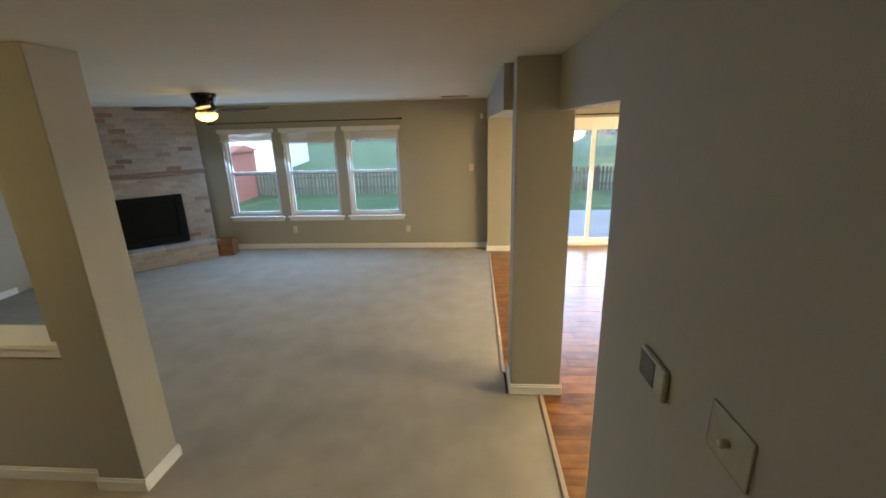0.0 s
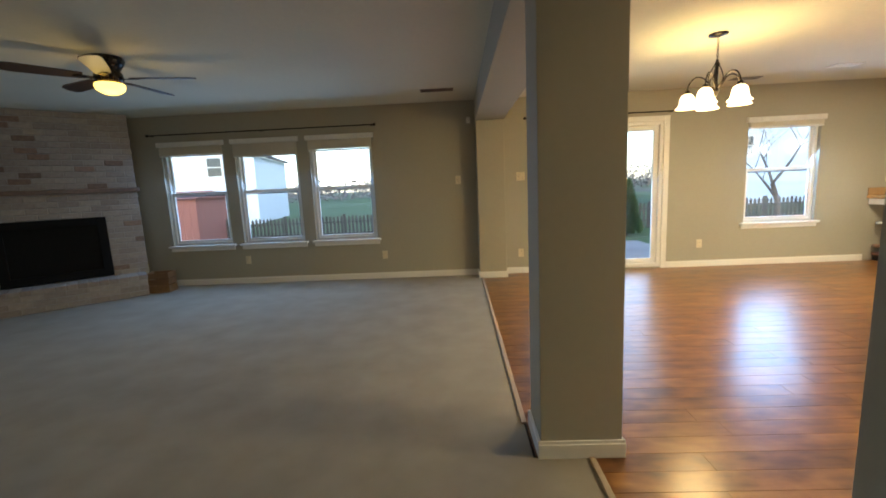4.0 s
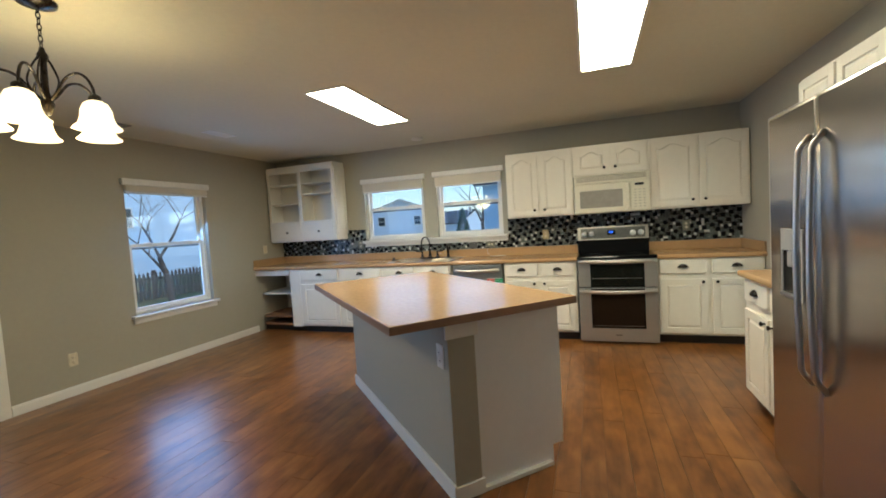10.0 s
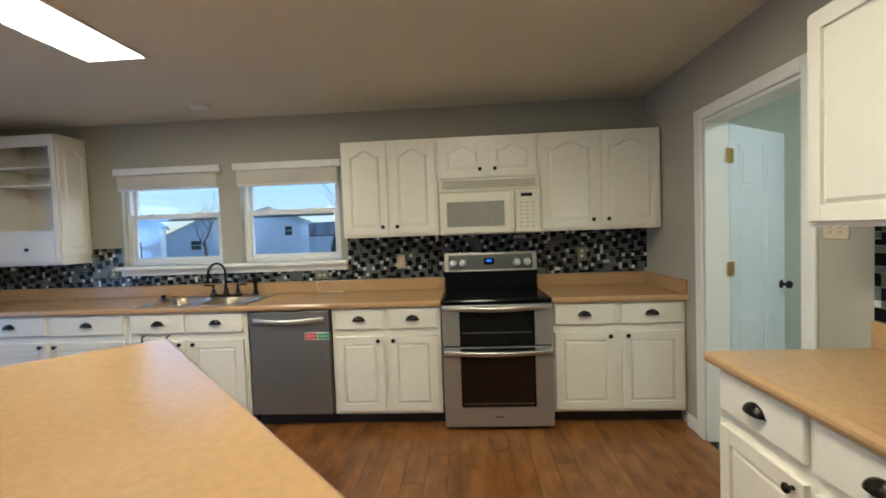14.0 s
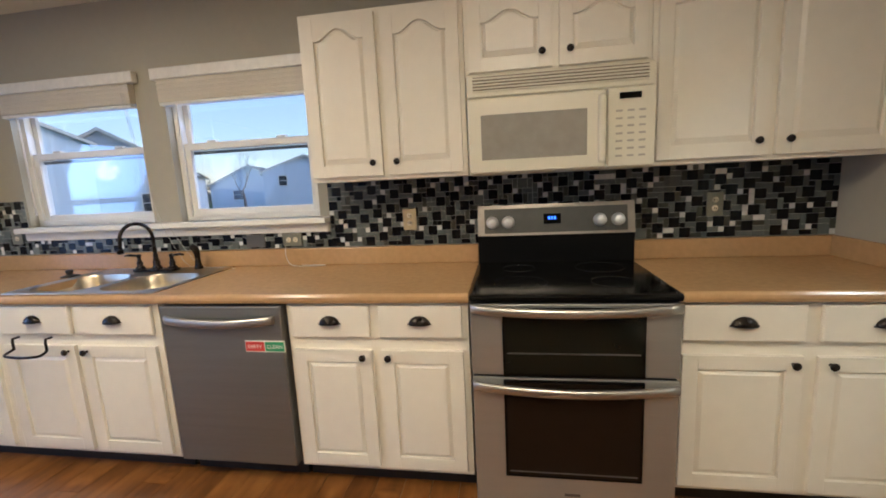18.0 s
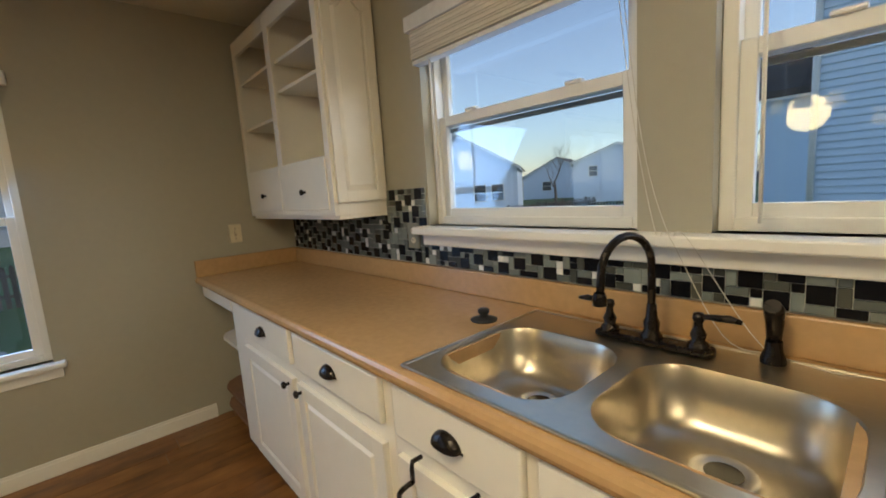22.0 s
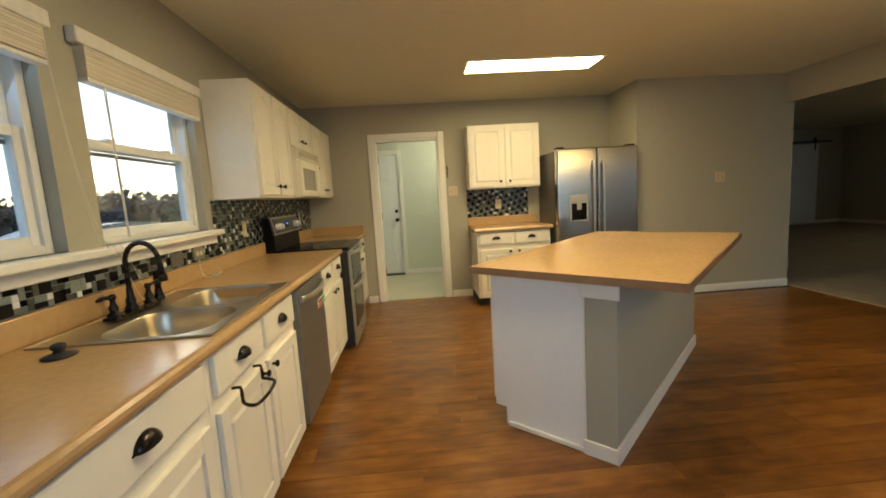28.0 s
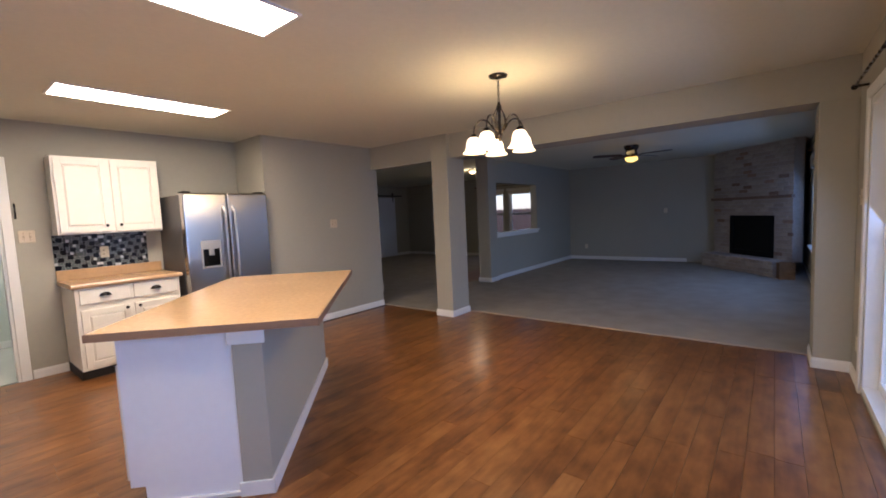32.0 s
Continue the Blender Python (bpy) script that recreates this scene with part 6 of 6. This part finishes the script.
car = thing("car", "tall silver car parked on the drive beside the house", "car", pose(13.1, -3.75, -0.64, 0, 0, 82))
CARPAINT = material("silver_car_paint", (0.45, 0.47, 0.50), 0.19, 0.6)
part("body", outline([(-2.3, 0.3), (2.3, 0.3), (2.35, 0.85), (1.65, 1.05), (0.95, 1.60), (0.4, 1.74), (-0.6, 1.79), (-1.6, 1.72), (-2.15, 1.30), (-2.35, 0.9)], 1.8, axis="y", at=-0.9), CARPAINT, car)
part("side_glass", outline([(-2.0, 1.15), (1.4, 1.12), (0.88, 1.52), (0.35, 1.64), (-0.6, 1.68), (-1.5, 1.62)], 1.81, axis="y", at=-0.905), DARKPANE, car)
for x in (-1.35, 1.35):
    for y in (-0.8, 0.62):
        wh = part("wheel", lathe([(0.0, 0.0), (0.30, 0.0), (0.33, 0.03), (0.33, 0.16), (0.30, 0.19), (0.0, 0.19)], at=(x, y + 0.19, 0.33), axis="y", sides=20), MATTEBLACK, car)
        part("rim", lathe([(0.0, 0.0), (0.2, 0.0), (0.2, 0.21), (0.0, 0.21)], at=(x, y + 0.2, 0.33), axis="y", sides=16), STEEL, wh)
setting("pavement_drive", box((8.0, -9.0, -0.66), (17.5, -0.6, -0.638)), bpy.data.materials["concrete"], "pale concrete driveway beside the house", "driveway")

# ---- mosaic backsplash ----
TB = material("black_glass_tile", (0.006, 0.006, 0.007), 0.2, spec=0.2, vary=0.3)
TG = material("sage_glass_tile", (0.165, 0.185, 0.17), 0.2, spec=0.3, vary=0.45)
TD = material("olive_stone_tile", (0.065, 0.067, 0.053), 0.36, spec=0.3, vary=0.35)
TS = material("silver_tile", (0.82, 0.82, 0.78), 0.19, 0.1, vary=0.12)
GROUTPALE = material("pale_grout", (0.5, 0.5, 0.46), 0.85)
TILES = (TB, TG, TD, TS)
MOD = 0.0255
tile_me = {}
for w_, h_ in ((1, 1), (2, 1), (1, 2), (2, 2)):
    for k, tm in enumerate(TILES):
        bm = box((0.001, -0.0085, 0.001), (w_ * MOD - 0.001, -0.001, h_ * MOD - 0.001), 0.0012, seg=1)
        me = bpy.data.meshes.new("tile")
        bm.to_mesh(me)
        bm.free()
        me.materials.append(tm)
        tile_me[w_, h_, k] = me


def mosaic(m, name, label, fields, single, seed):
    """Tiles of four sizes on a 25 mm grid. fields: (x0, x1, z0, z1); those with x in the single span are objects."""
    rng = random.Random(seed)
    ms = thing(name, label, "backsplash", m, kind="structure")
    joined, count = [bmesh.new() for _ in TILES], 0
    back = bmesh.new()
    for x0, x1, z0, z1 in fields:
        box((x0, -0.004, z0), (x1, -0.0005, z1), 0, back)
        nx, nz = round((x1 - x0) / MOD), max(4, round((z1 - z0) / MOD))
        sx, sz = (x1 - x0) / nx, (z1 - z0) / nz
        used, plan = set(), {}
        for i in range(-1, nx):
            for j in range(-1, nz):
                if (3 * i - j) % 8 == 0 and (3 * j - i) % 8 == 0 and rng.random() < 0.96:
                    plan[i, j] = 1
        plan = {(max(i, 0), max(j, 0)): (min(i + 2, nx) - max(i, 0), min(j + 2, nz) - max(j, 0)) for i, j in plan}
        taken = {(i + p, j + q) for (i, j), (a, b) in plan.items() for p in range(a) for q in range(b)}
        for j in range(nz):
            for i in range(nx):
                if (i, j) in used:
                    continue
                free = lambda a, b: i + a <= nx and j + b <= nz and not any((i + p, j + q) in used or (i + p, j + q) in taken for p in range(a) for q in range(b))
                r = rng.random()
                if (i, j) in plan:
                    (w_, h_), k = plan[i, j], 0 if rng.random() < 0.95 else 1
                elif r < 0.36 and free(2, 1):
                    w_, h_, k = 2, 1, rng.choice((1, 1, 1, 2))
                elif r < 0.66 and free(1, 2):
                    w_, h_, k = 1, 2, rng.choice((1, 1, 1, 2))
                else:
                    w_, h_, k = 1, 1, rng.choice((1, 1, 2, 3, 3, 0))
                used |= {(i + p, j + q) for p in range(w_) for q in range(h_)}
                x, z = x0 + i * sx, z0 + j * sz
                if single and single[0] <= x <= single[1] and count < 300:
                    t = new("tile", tile_me[w_, h_, k])
                    t.parent = ms
                    t.location, t.scale = (x, 0, z), (sx / MOD, 1, sz / MOD)
                    count += 1
                else:
                    box((x + 0.001, -0.0085, z + 0.001), (x + w_ * sx - 0.001, -0.001, z + h_ * sz - 0.001), 0, joined[k])
    part("grout", back, GROUTPALE, ms)
    for bm, tm in zip(joined, TILES):
        if bm.verts:
            tagged(part("tile_field", bm, tm, ms), kind="stuff")
        else:
            bm.free()


mosaic(east(YN), "wall_mosaic", "black, sage and silver glass mosaic backsplash behind the counter",
       [(0.0, 1.17, 1.016, 1.238), (1.17, YN - 5.66, 1.016, 1.36), (YN - 5.66, YN - 3.6, 1.016, 1.105), (YN - 3.6, YN - YS, 1.016, 1.376)], (1.12, 3.5), 4)
mosaic(south(4.572), "wall_mosaic_small", "glass mosaic backsplash over the small counter", [(0.0, 0.79, 1.016, 1.367)], None, 9)

# ---- wooden floor planks ----
PW = 0.127
rngp = random.Random(12)
planks = thing("floor_wood", "glossy reddish-brown hand-scraped wooden floor", "floor", kind="structure")
plank_me = {}
for L in (0.6, 0.95, 1.3, 1.65):
    bm = box((0, 0, -0.012), (L - 0.002, PW - 0.002, 0.0))
    me = bpy.data.meshes.new("plank")
    bm.to_mesh(me)
    bm.free()
    me.materials.append(PLANK)
    plank_me[L] = me
row, y = 0, YS
while y < YN - 0.01:
    xs0, xs1 = (0.825 if y < PY0 else 0.555), (6.0 if y < 6.6 else XE)
    if y < YJ:
        xs0 = 2.70
    x = xs0
    first = rngp.uniform(0.25, 1.2)
    while x < xs1 - 0.02:
        L = rngp.choice((0.95, 1.3, 1.3, 1.65))
        n = first if x == xs0 else L
        n = min(n, xs1 - x) if xs1 - x - n > 0.15 else xs1 - x
        best = min(plank_me, key=lambda k: abs(k - n))
        p = new("plank", plank_me[best])
        p.parent = planks
        p.location = (x, y, rngp.uniform(-0.0002, 0.0002))
        p.scale = (n / best, min(1.0, (YN - y) / PW), 1)
        x += n
    y += PW
    row += 1
